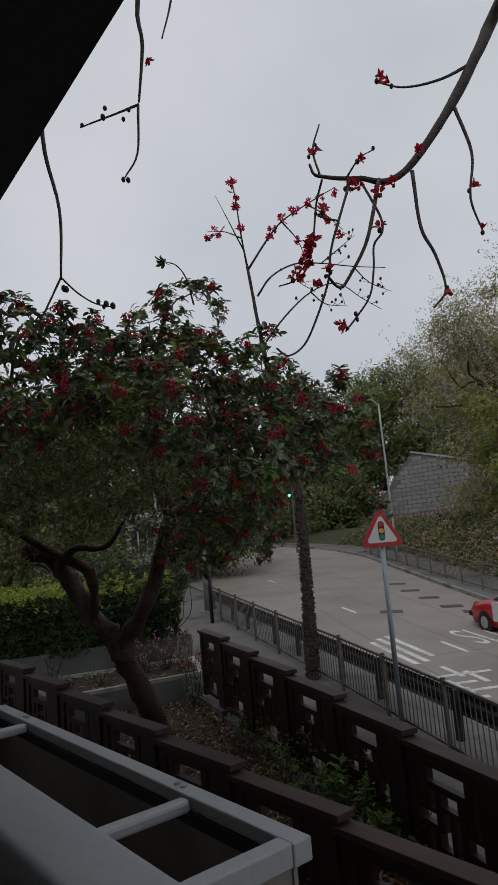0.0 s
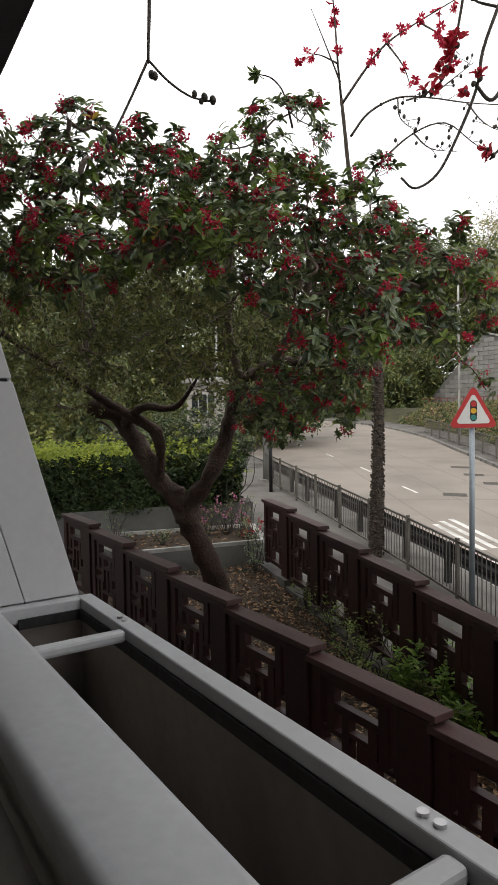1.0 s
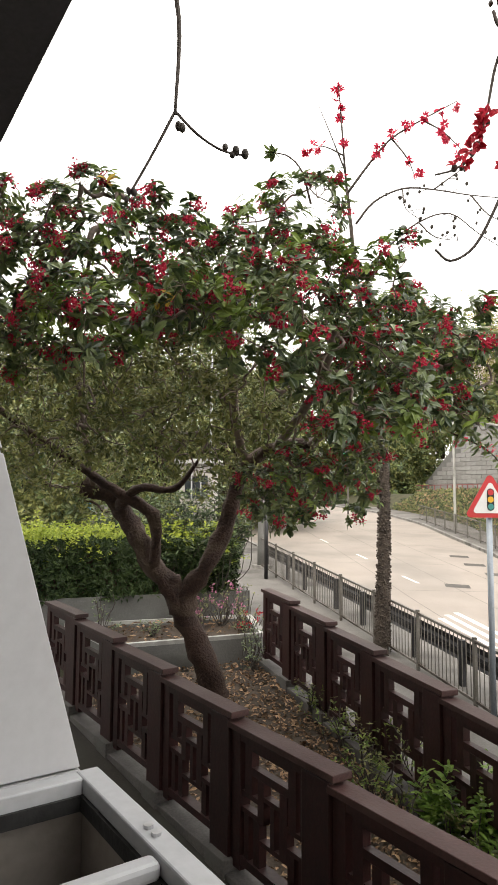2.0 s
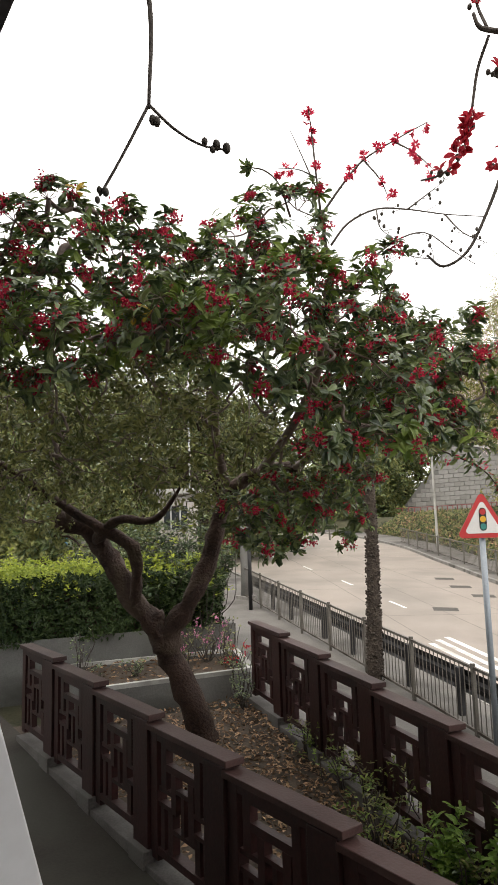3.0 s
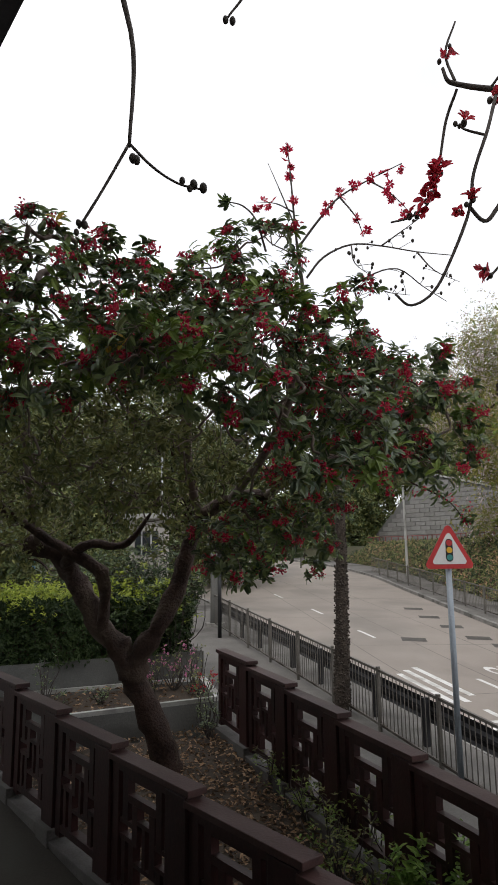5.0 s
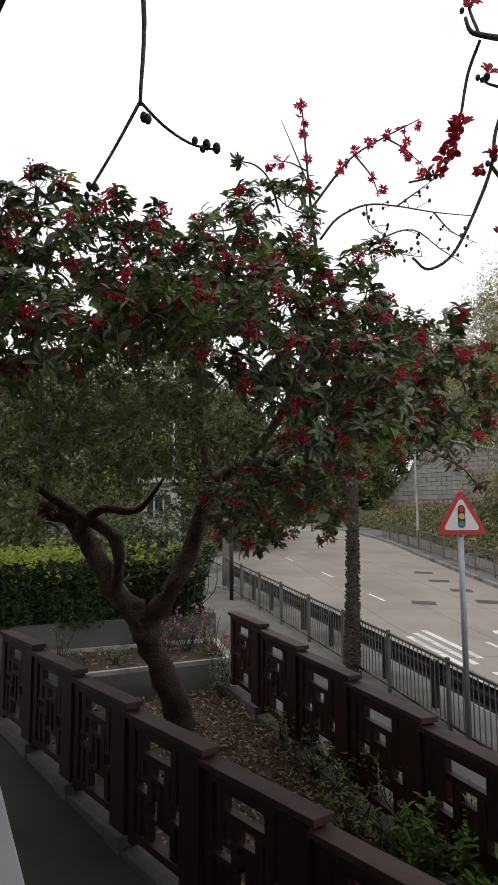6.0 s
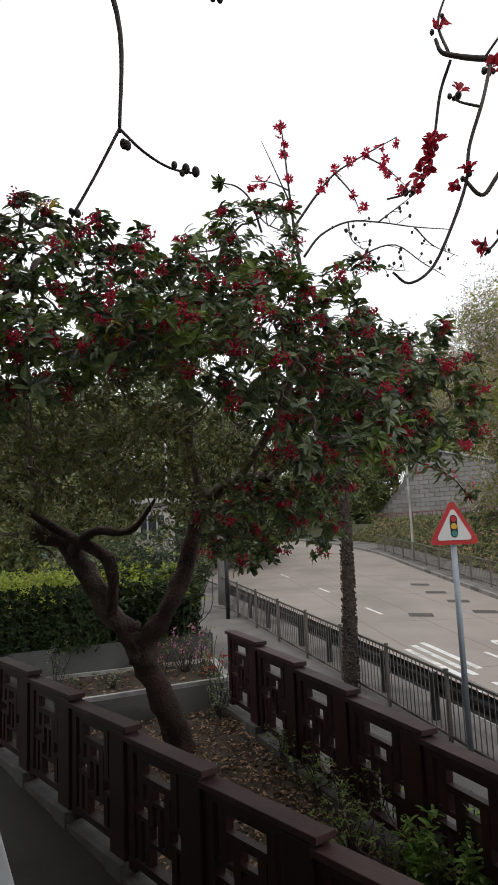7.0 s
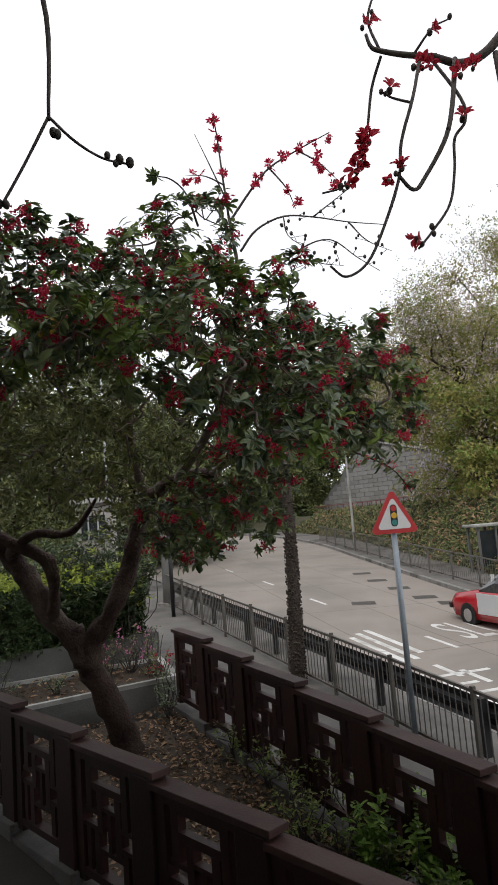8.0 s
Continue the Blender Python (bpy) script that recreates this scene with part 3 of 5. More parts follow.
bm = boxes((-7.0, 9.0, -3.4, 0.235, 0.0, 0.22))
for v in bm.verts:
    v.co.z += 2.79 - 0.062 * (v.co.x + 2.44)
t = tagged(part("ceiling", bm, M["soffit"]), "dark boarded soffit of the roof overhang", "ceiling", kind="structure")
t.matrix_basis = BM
# The block above the roof is unseen, added to cut sky light from behind.
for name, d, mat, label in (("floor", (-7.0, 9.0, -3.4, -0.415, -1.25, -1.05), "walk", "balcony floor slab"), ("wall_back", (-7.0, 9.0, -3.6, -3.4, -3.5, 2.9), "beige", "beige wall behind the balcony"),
                            ("wall_upper", (-9.0, 14.0, -3.3, -0.6, 3.4, 11.0), "farwall", "unseen plain block above the roof overhang, added to cut sky light"), ("wall_end", (-7.2, -7.0, -3.6, -0.41, -3.5, 3.0), "beige", "beige end wall of the balcony"), ("wall_facade", (0.56, 9.0, -1.5, -1.2, -3.4, 2.3), "farwall", "plain facade wall beyond the pier")):
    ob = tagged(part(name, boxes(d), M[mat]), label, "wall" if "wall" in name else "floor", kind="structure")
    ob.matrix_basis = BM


# ---- garden planters and hedge ----
def walled_planter(corners, height, thick, top, label):
    """A planter of four rendered walls with a coping on each, filled with soil."""
    c = Vector((sum(p[0] for p in corners) / 4, sum(p[1] for p in corners) / 4))
    z = min(ground_z(*p) for p in corners)
    t = thing("garden_planter", pose(c.x, c.y, z), label, "planter")
    inner = []
    for p in corners:
        d = c - Vector(p)
        inner.append(Vector(p) + d.normalized() * thick * 1.5)
    for i in range(4):
        quad = [Vector(corners[i]), Vector(corners[(i + 1) % 4]), inner[(i + 1) % 4], inner[i]]
        for name, z0, z1, mat in (("wall", -0.4, height - 0.07, "render"), ("coping", height - 0.069, height, top)):
            bm = bmesh.new()
            a = [bm.verts.new((q.x - c.x, q.y - c.y, z0)) for q in quad]
            b = [bm.verts.new((q.x - c.x, q.y - c.y, z1)) for q in quad]
            bm.faces.new(a)
            bm.faces.new(b)
            for j in range(4):
                bm.faces.new((a[j], a[(j + 1) % 4], b[(j + 1) % 4], b[j]))
            part(name, bm, M[mat], t)
    bm = bmesh.new()
    bm.faces.new([bm.verts.new((q.x - c.x, q.y - c.y, height - 0.12)) for q in inner])
    part("soil", bm, M["soil"], t)
    return t, z


walled_planter([(-4.25, 12.5), (-1.71, 13.97), (-2.25, 15.87), (-5.75, 14.2)], 0.46, 0.11, "coping", "low grey planter with a white coping")
walled_planter([(-9.5, 12.42), (-2.3, 16.1), (-3.3, 18.05), (-10.5, 14.3)], 0.80, 0.12, "render", "higher grey planter that holds the hedge")

HD = Vector((0.889, 0.457))
hm = frame_at((-6.36, 15.1, 1.62), HD)
t = thing("hedge", hm, "clipped hedge with lime tips over shade-darkened leaves", "hedge")
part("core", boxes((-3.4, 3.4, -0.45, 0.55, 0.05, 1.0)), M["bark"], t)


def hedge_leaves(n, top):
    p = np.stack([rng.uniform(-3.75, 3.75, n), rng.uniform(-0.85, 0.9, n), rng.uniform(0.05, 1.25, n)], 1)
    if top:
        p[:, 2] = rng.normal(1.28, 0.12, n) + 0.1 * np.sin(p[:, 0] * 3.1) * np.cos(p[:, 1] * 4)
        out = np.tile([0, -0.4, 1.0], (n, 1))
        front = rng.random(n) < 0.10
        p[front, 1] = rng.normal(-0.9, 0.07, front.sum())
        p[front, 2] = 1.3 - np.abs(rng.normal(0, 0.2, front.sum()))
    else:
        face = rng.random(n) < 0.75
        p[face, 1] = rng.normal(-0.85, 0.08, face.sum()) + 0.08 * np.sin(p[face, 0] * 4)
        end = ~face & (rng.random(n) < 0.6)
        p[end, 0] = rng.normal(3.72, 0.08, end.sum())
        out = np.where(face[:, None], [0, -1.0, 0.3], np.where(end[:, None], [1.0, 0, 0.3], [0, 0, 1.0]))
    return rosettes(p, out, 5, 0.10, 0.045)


# Side leaves get the shade-darkened green, tips their own lime.
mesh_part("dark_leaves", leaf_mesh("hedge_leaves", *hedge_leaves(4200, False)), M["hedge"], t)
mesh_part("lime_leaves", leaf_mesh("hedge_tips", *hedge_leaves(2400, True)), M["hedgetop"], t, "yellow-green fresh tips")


# ---- trees ----
def limb(bm, a, b, r0, r1, wob=0.15, sides=6, steps=4):
    a, b = Vector(a), Vector(b)
    d = b - a
    mids = [a + d * f + Vector(rng.normal(size=3)) * wob * d.length * 0.35 for f in (0.35, 0.7)]
    return tube(bm, [a, *mids, b], r0, r1, sides, steps, 0.25)


# the big tree in the bed
t = thing("broadleaf_tree", pose(-2.31, 11.85, 0.70), "spreading broadleaf tree with red flower clusters", "tree")
T0 = Vector((-2.31, 11.85, 0.70))


def rel(*pts):
    return [Vector(p) - T0 for p in pts]


part("trunk", tube(bmesh.new(), rel((-2.24, 11.85, 0.45), (-2.33, 11.85, 0.85), (-2.62, 11.82, 1.55), (-2.92, 11.75, 2.2), (-3.02, 11.72, 2.5)), 0.215, 0.15, 18, 7, 0.3), M["bark"], t, smooth=True)
BOUGHS = [
    (0.175, 0.13, [(-2.85, 11.77, 2.0), (-3.0, 11.72, 2.35), (-3.31, 11.6, 2.73), (-3.56, 11.6, 3.23), (-3.9, 11.55, 3.72), (-4.4, 11.5, 3.9)]),
    (0.10, 0.05, [(-3.25, 11.55, 2.7), (-3.12, 11.25, 3.2), (-3.2, 11.1, 3.55), (-3.65, 11.1, 3.8), (-4.3, 10.9, 4.25), (-5.2, 10.2, 5.0)]),
    (0.085, 0.010, [(-3.8, 11.5, 3.6), (-3.3, 10.9, 3.88), (-2.75, 10.7, 3.86), (-2.42, 10.5, 4.15), (-2.25, 10.3, 4.35)]),
    (0.165, 0.075, [(-2.78, 11.78, 1.9), (-2.72, 11.7, 2.3), (-2.4, 11.6, 2.72), (-2.12, 11.6, 3.34), (-1.93, 11.5, 3.95), (-1.7, 11.3, 4.3), (-1.25, 11.0, 4.5), (-0.75, 10.6, 4.5)]),
    (0.07, 0.03, [(-1.8, 11.4, 4.2), (-1.85, 10.6, 4.9), (-1.7, 9.6, 5.6), (-1.4, 8.8, 6.2), (-1.1, 8.2, 6.7)]),
    (0.065, 0.028, [(-1.3, 11.0, 4.48), (-0.95, 9.9, 4.75), (-0.75, 8.6, 4.8), (-0.55, 7.6, 5.0), (-0.5, 6.8, 5.1)]),
    (0.05, 0.008, [(-4.2, 11.5, 3.85), (-4.0, 10.4, 4.9), (-3.5, 9.0, 5.7), (-2.9, 7.8, 6.3), (-2.4, 7.3, 6.5)]),
    (0.055, 0.012, [(-0.8, 10.6, 4.5), (-0.3, 9.8, 4.75), (0.4, 9.0, 5.1), (0.8, 8.5, 5.2), (1.15, 8.4, 5.05)]),
    (0.05, 0.02, [(-1.5, 9.2, 5.9), (-1.75, 8.2, 5.8), (-1.7, 7.2, 5.5), (-1.4, 6.6, 5.2)]),
]
nodes = []
for r0, r1, pts in BOUGHS:
    part("limb", tube(bmesh.new(), rel(*pts), r0, r1, 10, 5, 0.55 if r0 > 0.08 else 0.2), M["bark" if r0 > 0.08 else "crownbark"], t, smooth=True)
    nodes += smooth_line(pts, 4)[3:]
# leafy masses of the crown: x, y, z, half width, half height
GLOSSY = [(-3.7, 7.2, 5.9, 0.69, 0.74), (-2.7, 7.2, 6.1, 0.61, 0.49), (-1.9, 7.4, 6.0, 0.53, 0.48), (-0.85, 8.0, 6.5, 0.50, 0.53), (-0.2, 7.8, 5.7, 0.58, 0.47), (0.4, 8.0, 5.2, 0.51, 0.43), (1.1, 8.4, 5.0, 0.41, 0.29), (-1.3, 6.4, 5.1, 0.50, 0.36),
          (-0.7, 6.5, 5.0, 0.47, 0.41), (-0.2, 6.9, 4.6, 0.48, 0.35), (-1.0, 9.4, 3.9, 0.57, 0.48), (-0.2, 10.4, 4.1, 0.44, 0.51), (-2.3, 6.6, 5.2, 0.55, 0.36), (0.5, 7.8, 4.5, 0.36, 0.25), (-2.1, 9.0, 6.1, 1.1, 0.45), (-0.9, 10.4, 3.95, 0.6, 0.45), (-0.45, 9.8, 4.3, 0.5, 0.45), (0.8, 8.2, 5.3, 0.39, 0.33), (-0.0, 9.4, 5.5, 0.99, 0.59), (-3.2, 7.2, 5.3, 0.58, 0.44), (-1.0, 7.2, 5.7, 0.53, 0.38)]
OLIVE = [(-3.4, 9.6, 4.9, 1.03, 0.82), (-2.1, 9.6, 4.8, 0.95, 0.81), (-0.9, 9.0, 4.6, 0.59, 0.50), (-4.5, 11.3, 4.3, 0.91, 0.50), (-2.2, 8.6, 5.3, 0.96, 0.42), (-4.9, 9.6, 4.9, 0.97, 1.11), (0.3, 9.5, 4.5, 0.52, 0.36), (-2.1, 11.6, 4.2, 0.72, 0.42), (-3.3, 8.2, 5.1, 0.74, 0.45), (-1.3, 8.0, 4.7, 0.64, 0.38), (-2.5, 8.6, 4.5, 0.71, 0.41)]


def clumps(masses, gap, tries, core):
    """Twig-end clumps scattered through the masses, none nearer to another than the gap; with the way out of the mass."""
    at, way = [], []
    for x, y, z, rx, rz in masses:
        for _ in range(int(tries * rx * rx * rz)):
            d = rng.normal(size=3)
            d /= np.linalg.norm(d)
            p = np.array((x, y, z)) + d * rng.uniform(core ** 3, 1) ** (1 / 3) * (rx, rx * 0.85, rz) * (1 + 0.16 * noise.noise(Vector(d) * 2.5 + Vector((x, y, z))))
            if not at or np.min(np.sum((np.array(at) - p) ** 2, 1)) > gap * gap:
                at.append(p)
                way.append(d)
    return np.array(at), np.array(way)


def branchwork(at, sides=5):
    """Twigs that join each clump to the nearest clump nearer to a bough, thicker where they carry more."""
    bough = np.array([tuple(q) for q in nodes])
    gap = np.sqrt(((at[:, None] - bough[None]) ** 2).sum(2))
    order = np.argsort(gap.min(1))
    held, load, links = [], {}, {}
    for i in order:
        near, best = ("bough", int(gap[i].argmin())), gap[i].min() * 0.8
        if held:
            d = np.sqrt(((at[held] - at[i]) ** 2).sum(1))
            if d.min() < best:
                near = ("clump", held[int(d.argmin())])
        links[i] = near
        held.append(i)
        load[i] = 1
    for i in order[::-1]:
        if links[i][0] == "clump":
            load[links[i][1]] += load[i]
    bm = bmesh.new()
    for i in order:
        kind, j = links[i]
        a = bough[j] if kind == "bough" else at[j]
        r = min(0.035, 0.0058 * math.sqrt(load[i]))
        limb(bm, Vector(a) - T0, Vector(at[i]) - T0, r * 1.15, r * 0.8, 0.32, sides, 3)
    return bm


def tips(at, way, count, radius, bm, lift=0.7, each=1):
    """Rosette places round each clump, each on a short twiglet of its own."""
    c = np.repeat(at, count, 0)
    d = rng.normal(size=c.shape) + np.repeat(way, count, 0) * 0.9 + (0, 0, 0.25)
    d /= np.linalg.norm(d, axis=1, keepdims=True)
    p = c + d * rng.uniform(0.35, 1.0, (len(c), 1)) * radius
    for q, e in zip(c[::each], p[::each]):
        mid = (q + e) / 2 + rng.normal(size=3) * 0.03
        tube(bm, [Vector(v) - T0 for v in (q, mid, e)], 0.004, 0.0025, 3, 2)
    return p - np.array(T0), d * 0.75 + (0, -0.1, lift)


def flower_heads(points, n_petals, length, width, name):
    c = np.repeat(points, n_petals, 0)
    way = rng.normal(size=c.shape)
    return leaf_mesh(name, c + rng.normal(size=c.shape) * length * 0.5, way, rng.normal(size=c.shape), rng.uniform(0.6, 1.1, len(c)) * length, width, 0.2, 0.2)


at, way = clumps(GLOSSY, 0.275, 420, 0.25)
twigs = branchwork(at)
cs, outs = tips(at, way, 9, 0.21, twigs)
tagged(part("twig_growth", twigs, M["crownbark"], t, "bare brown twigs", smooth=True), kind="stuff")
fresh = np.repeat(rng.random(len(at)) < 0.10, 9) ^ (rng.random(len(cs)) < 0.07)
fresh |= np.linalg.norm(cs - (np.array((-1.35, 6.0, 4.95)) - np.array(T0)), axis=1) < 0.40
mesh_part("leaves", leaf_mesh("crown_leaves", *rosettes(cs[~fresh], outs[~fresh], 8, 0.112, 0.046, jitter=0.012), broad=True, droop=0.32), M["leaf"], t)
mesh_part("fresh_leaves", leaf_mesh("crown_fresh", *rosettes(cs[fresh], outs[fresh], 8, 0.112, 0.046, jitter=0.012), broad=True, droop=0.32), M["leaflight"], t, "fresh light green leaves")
yl = np.array([(-1.72, 6.3, 5.22), (-1.8, 6.3, 5.2), (-2.2, 6.2, 6.1)]) - np.array(T0)
mesh_part("yellow_leaves", leaf_mesh("crown_yellow", *rosettes(yl, np.tile([0, -0.6, 0.7], (3, 1)), 5, 0.11, 0.048), broad=True), M["leafyellow"], t, "a few yellowed leaves")
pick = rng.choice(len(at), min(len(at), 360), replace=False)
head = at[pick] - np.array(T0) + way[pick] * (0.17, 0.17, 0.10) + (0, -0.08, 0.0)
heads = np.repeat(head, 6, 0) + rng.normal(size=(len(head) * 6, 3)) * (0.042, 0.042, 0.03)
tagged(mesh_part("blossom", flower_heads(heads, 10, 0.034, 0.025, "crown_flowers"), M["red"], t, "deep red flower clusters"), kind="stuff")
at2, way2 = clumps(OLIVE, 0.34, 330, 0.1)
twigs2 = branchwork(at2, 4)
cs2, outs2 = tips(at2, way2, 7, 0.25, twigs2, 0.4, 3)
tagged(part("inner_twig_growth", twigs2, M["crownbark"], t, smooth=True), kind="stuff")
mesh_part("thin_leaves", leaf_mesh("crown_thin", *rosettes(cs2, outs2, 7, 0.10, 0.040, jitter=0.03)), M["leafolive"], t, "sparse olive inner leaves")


tube_way = rel((-0.72, 8.1, 6.75), (-0.82, 8.3, 7.2), (-0.97, 8.5, 7.48), (-1.13, 8.58, 7.58))
part("shoot", tube(bmesh.new(), tube_way, 0.012, 0.006, 6, 4), M["bark"], t, smooth=True)
mesh_part("shoot_leaves", leaf_mesh("shoot_leaves", *rosettes(np.array([tuple(tube_way[-1])] * 2), [(-0.5, -0.3, -0.4), (-0.2, 0, -0.8)], 7, 0.13, 0.045, 0.9, 0.006), broad=True), M["leaf"], t)
# a sprig that hangs from the crown towards the sign
SPRIG = [(0.15, 10.0, 5.3), (0.55, 9.8, 4.75), (0.95, 9.8, 4.55), (1.38, 9.8, 4.32), (1.6, 9.8, 4.0)]
tree_in_bed = t
part("sprig", tube(bmesh.new(), rel(*SPRIG), 0.016, 0.005, 6, 5), M["bark"], tree_in_bed, smooth=True)
sp = np.array([tuple(v) for v in smooth_line(rel(*SPRIG), 6)])
sp = np.repeat(sp[4:], 2, 0) + rng.normal(size=((len(sp) - 4) * 2, 3)) * (0.07, 0.06, 0.07)
mesh_part("sprig_foliage", leaf_mesh("sprig_leaves", *rosettes(sp, np.tile([0.3, -0.2, -0.5], (len(sp), 1)), 4, 0.12, 0.05), broad=True), M["leaf"], tree_in_bed)
tagged(mesh_part("blossom", flower_heads(sp[::3] + (0, -0.05, 0), 7, 0.05, 0.028, "sprig_flowers"), M["red"], tree_in_bed), kind="stuff")

# ---- kapok trees with red flowers ----
def petal_mesh(name, petals, length, width, cup):
    """An open bell of thick petals round the z axis with a dark calyx knob left to its own part."""
    a = np.arange(petals) * 2 * math.pi / petals + rng.normal(size=petals) * 0.2
    way = np.stack([np.cos(a), np.sin(a), np.full(petals, cup)], 1)
    nor = np.stack([-np.cos(a) * cup, -np.sin(a) * cup, np.ones(petals)], 1)
    return leaf_mesh(name, np.zeros((petals, 3)) + way * 0.012, way, nor, length * rng.uniform(0.85, 1.1, petals), width, 0.2, 0.3, True)


FLOWERS = [petal_mesh("kapok_flower", 6, 0.095, 0.052, c) for c in (0.9, 1.5, 2.6)]
SMALL = [petal_mesh("small_flower", 7, 0.125, 0.06, c) for c in (0.3, 0.8, 1.4)]
for me in FLOWERS:
    me.materials.append(M["redlight"])
for me in SMALL:
    me.materials.append(M["red"])
bm = bmesh.new()
bmesh.ops.create_icosphere(bm, subdivisions=2, radius=0.024, matrix=Matrix.Diagonal((1, 1, 1.35, 1)))
BUD = bpy.data.meshes.new("bud")
bm.to_mesh(BUD)
bm.free()
BUD.materials.append(M["bud"])
BUD.shade_smooth()


def put_flower(tree, origin, p, size=1.0, small=False, out=None):
    k = int(rng.integers(3))
    f = mesh_part("flower", (SMALL if small else FLOWERS)[k], None, tree)
    d = Vector(out) if out else Vector(rng.normal(size=3)) + Vector((0, -0.5, 0.1))
    f.matrix_basis = Matrix.Translation(Vector(p) - origin) @ d.to_track_quat("Z", "Y").to_matrix().to_4x4() @ Matrix.Rotation(rng.uniform(0, 6), 4, "Z") @ Matrix.Scale(size * rng.uniform(0.85, 1.15), 4)
    return f


def put_bud(tree, origin, p, size=1.0):
    f = mesh_part("bud", BUD, None, tree)
    f.matrix_basis = Matrix.Translation(Vector(p) - origin) @ Matrix.Rotation(rng.uniform(0, 1), 4, "X") @ Matrix.Scale(size * rng.uniform(0.8, 1.2), 4)


K0 = Vector((0.30, 14.65, 0.80))
t = thing("kapok_tree", pose(*K0), "slender kapok tree with a thorny trunk and red blossoms", "tree")
KT = [(0.44, 14.65, 0.6), (0.47, 14.65, 1.8), (0.50, 14.63, 3.1), (0.50, 14.6, 4.72), (0.22, 14.6, 6.4), (0.02, 14.6, 8.04), (-0.18, 14.6, 10.06)]
bm = tube(bmesh.new(), [Vector(p) - K0 for p in KT], 0.15, 0.03, 16, 10, 0.3)
part("trunk", bm, M["kapokbark"], t, smooth=True)
bm = bmesh.new()
line = smooth_line([Vector(p) - K0 for p in KT[:4]], 12)
for i in range(700):
    c = line[int(rng.integers(len(line) - 1))] + Vector((0, 0, rng.uniform(0, 0.12)))
    a = rng.uniform(0, 6.283)
    d = Vector((math.cos(a), math.sin(a), 0.1))
    r = 0.155 - 0.012 * c.z
    m = Matrix.Translation(c + d * (r + 0.006)) @ d.to_track_quat("Z", "Y").to_matrix().to_4x4()
    bmesh.ops.create_cone(bm, segments=5, radius1=0.026, radius2=0.003, depth=0.032, matrix=m)
tagged(part("thorn_cover", bm, M["kapokbark"], t, "blunt grey thorns"), kind="stuff")
BR = [
    (0.026, 0.010, [(-0.18, 14.6, 10.06), (-0.24, 14.3, 10.6), (-0.30, 14.2, 11.5), (-0.35, 14.1, 12.0)]),
    (0.028, 0.010, [(-0.17, 14.6, 9.95), (0.3, 14.4, 10.5), (0.7, 14.3, 10.9), (1.3, 14.3, 11.25), (2.0, 14.3, 11.6)]),
    (0.026, 0.008, [(0.0, 14.6, 9.3), (0.35, 14.4, 9.65), (0.9, 14.3, 9.85), (1.5, 14.3, 9.8), (2.2, 14.3, 9.65), (2.9, 14.2, 9.5)]),
    (0.024, 0.006, [(0.1, 14.6, 8.2), (0.6, 14.4, 8.7), (1.2, 14.3, 9.15), (1.8, 14.3, 9.3), (2.3, 14.3, 8.9), (2.7, 14.2, 8.55)]),
    (0.02, 0.006, [(0.7, 14.3, 10.9), (1.0, 14.2, 10.4), (1.15, 14.2, 9.95)]),
    (0.02, 0.006, [(1.3, 14.3, 11.25), (1.7, 14.2, 10.9), (2.05, 14.2, 10.5)]),
    (0.018, 0.005, [(-0.24, 14.3, 10.6), (-0.6, 14.2, 10.75), (-1.0, 14.2, 10.8)]),
    (0.018, 0.005, [(-0.2, 14.4, 10.3), (-0.5, 14.2, 11.0), (-0.75, 14.1, 11.6)]),
    (0.018, 0.004, [(1.5, 14.3, 9.8), (1.9, 14.2, 10.05), (2.3, 14.1, 10.3)]),
    (0.018, 0.004, [(2.2, 14.3, 9.65), (2.5, 14.2, 9.2), (2.95, 14.1, 8.9)]),
    (0.018, 0.004, [(1.2, 14.3, 9.15), (1.5, 14.2, 8.8), (2.0, 14.2, 8.7)]),
    (0.016, 0.004, [(0.9, 14.3, 9.85), (0.95, 14.2, 9.4), (1.3, 14.2, 9.1)]),
]
for r0, r1, pts in BR:
    part("branch", tube(bmesh.new(), [Vector(p) - K0 for p in pts], r0, r1, 7, 4, 0.1), M["twig"], t, smooth=True)
for n_br, lo, hi, count in ((0, 0.35, 1, 8), (1, 0.25, 1, 15), (4, 0.4, 1, 5), (5, 0.3, 1, 6), (6, 0.5, 1, 3)):
    line = smooth_line(BR[n_br][2], 8)
    for i in range(max(2, count // 2)):
        q = line[int((lo + (hi - lo) * (i + rng.uniform(0.3, 0.9)) / max(2, count // 2)) * (len(line) - 1))] + Vector(rng.normal(size=3)) * 0.05
        for k in range(4):
            put_flower(t, K0, q + Vector(rng.normal(size=3)) * 0.065, 0.72, True)
for n_br in (2, 3, 8, 9, 10, 11):
    line = smooth_line(BR[n_br][2], 6)
    for i in range(7):
        q = line[int(rng.uniform(0.3, 1) * (len(line) - 1))]
        e = q + Vector((rng.normal() * 0.12, rng.normal() * 0.1, rng.uniform(-0.15, 0.22)))
        part("twig", tube(bmesh.new(), [q - K0, (q + e) / 2 - K0 + Vector((0.02, 0, 0.01)), e - K0], 0.007, 0.004, 4, 2), M["twig"], t)
        put_bud(t, K0, e, 1.2)

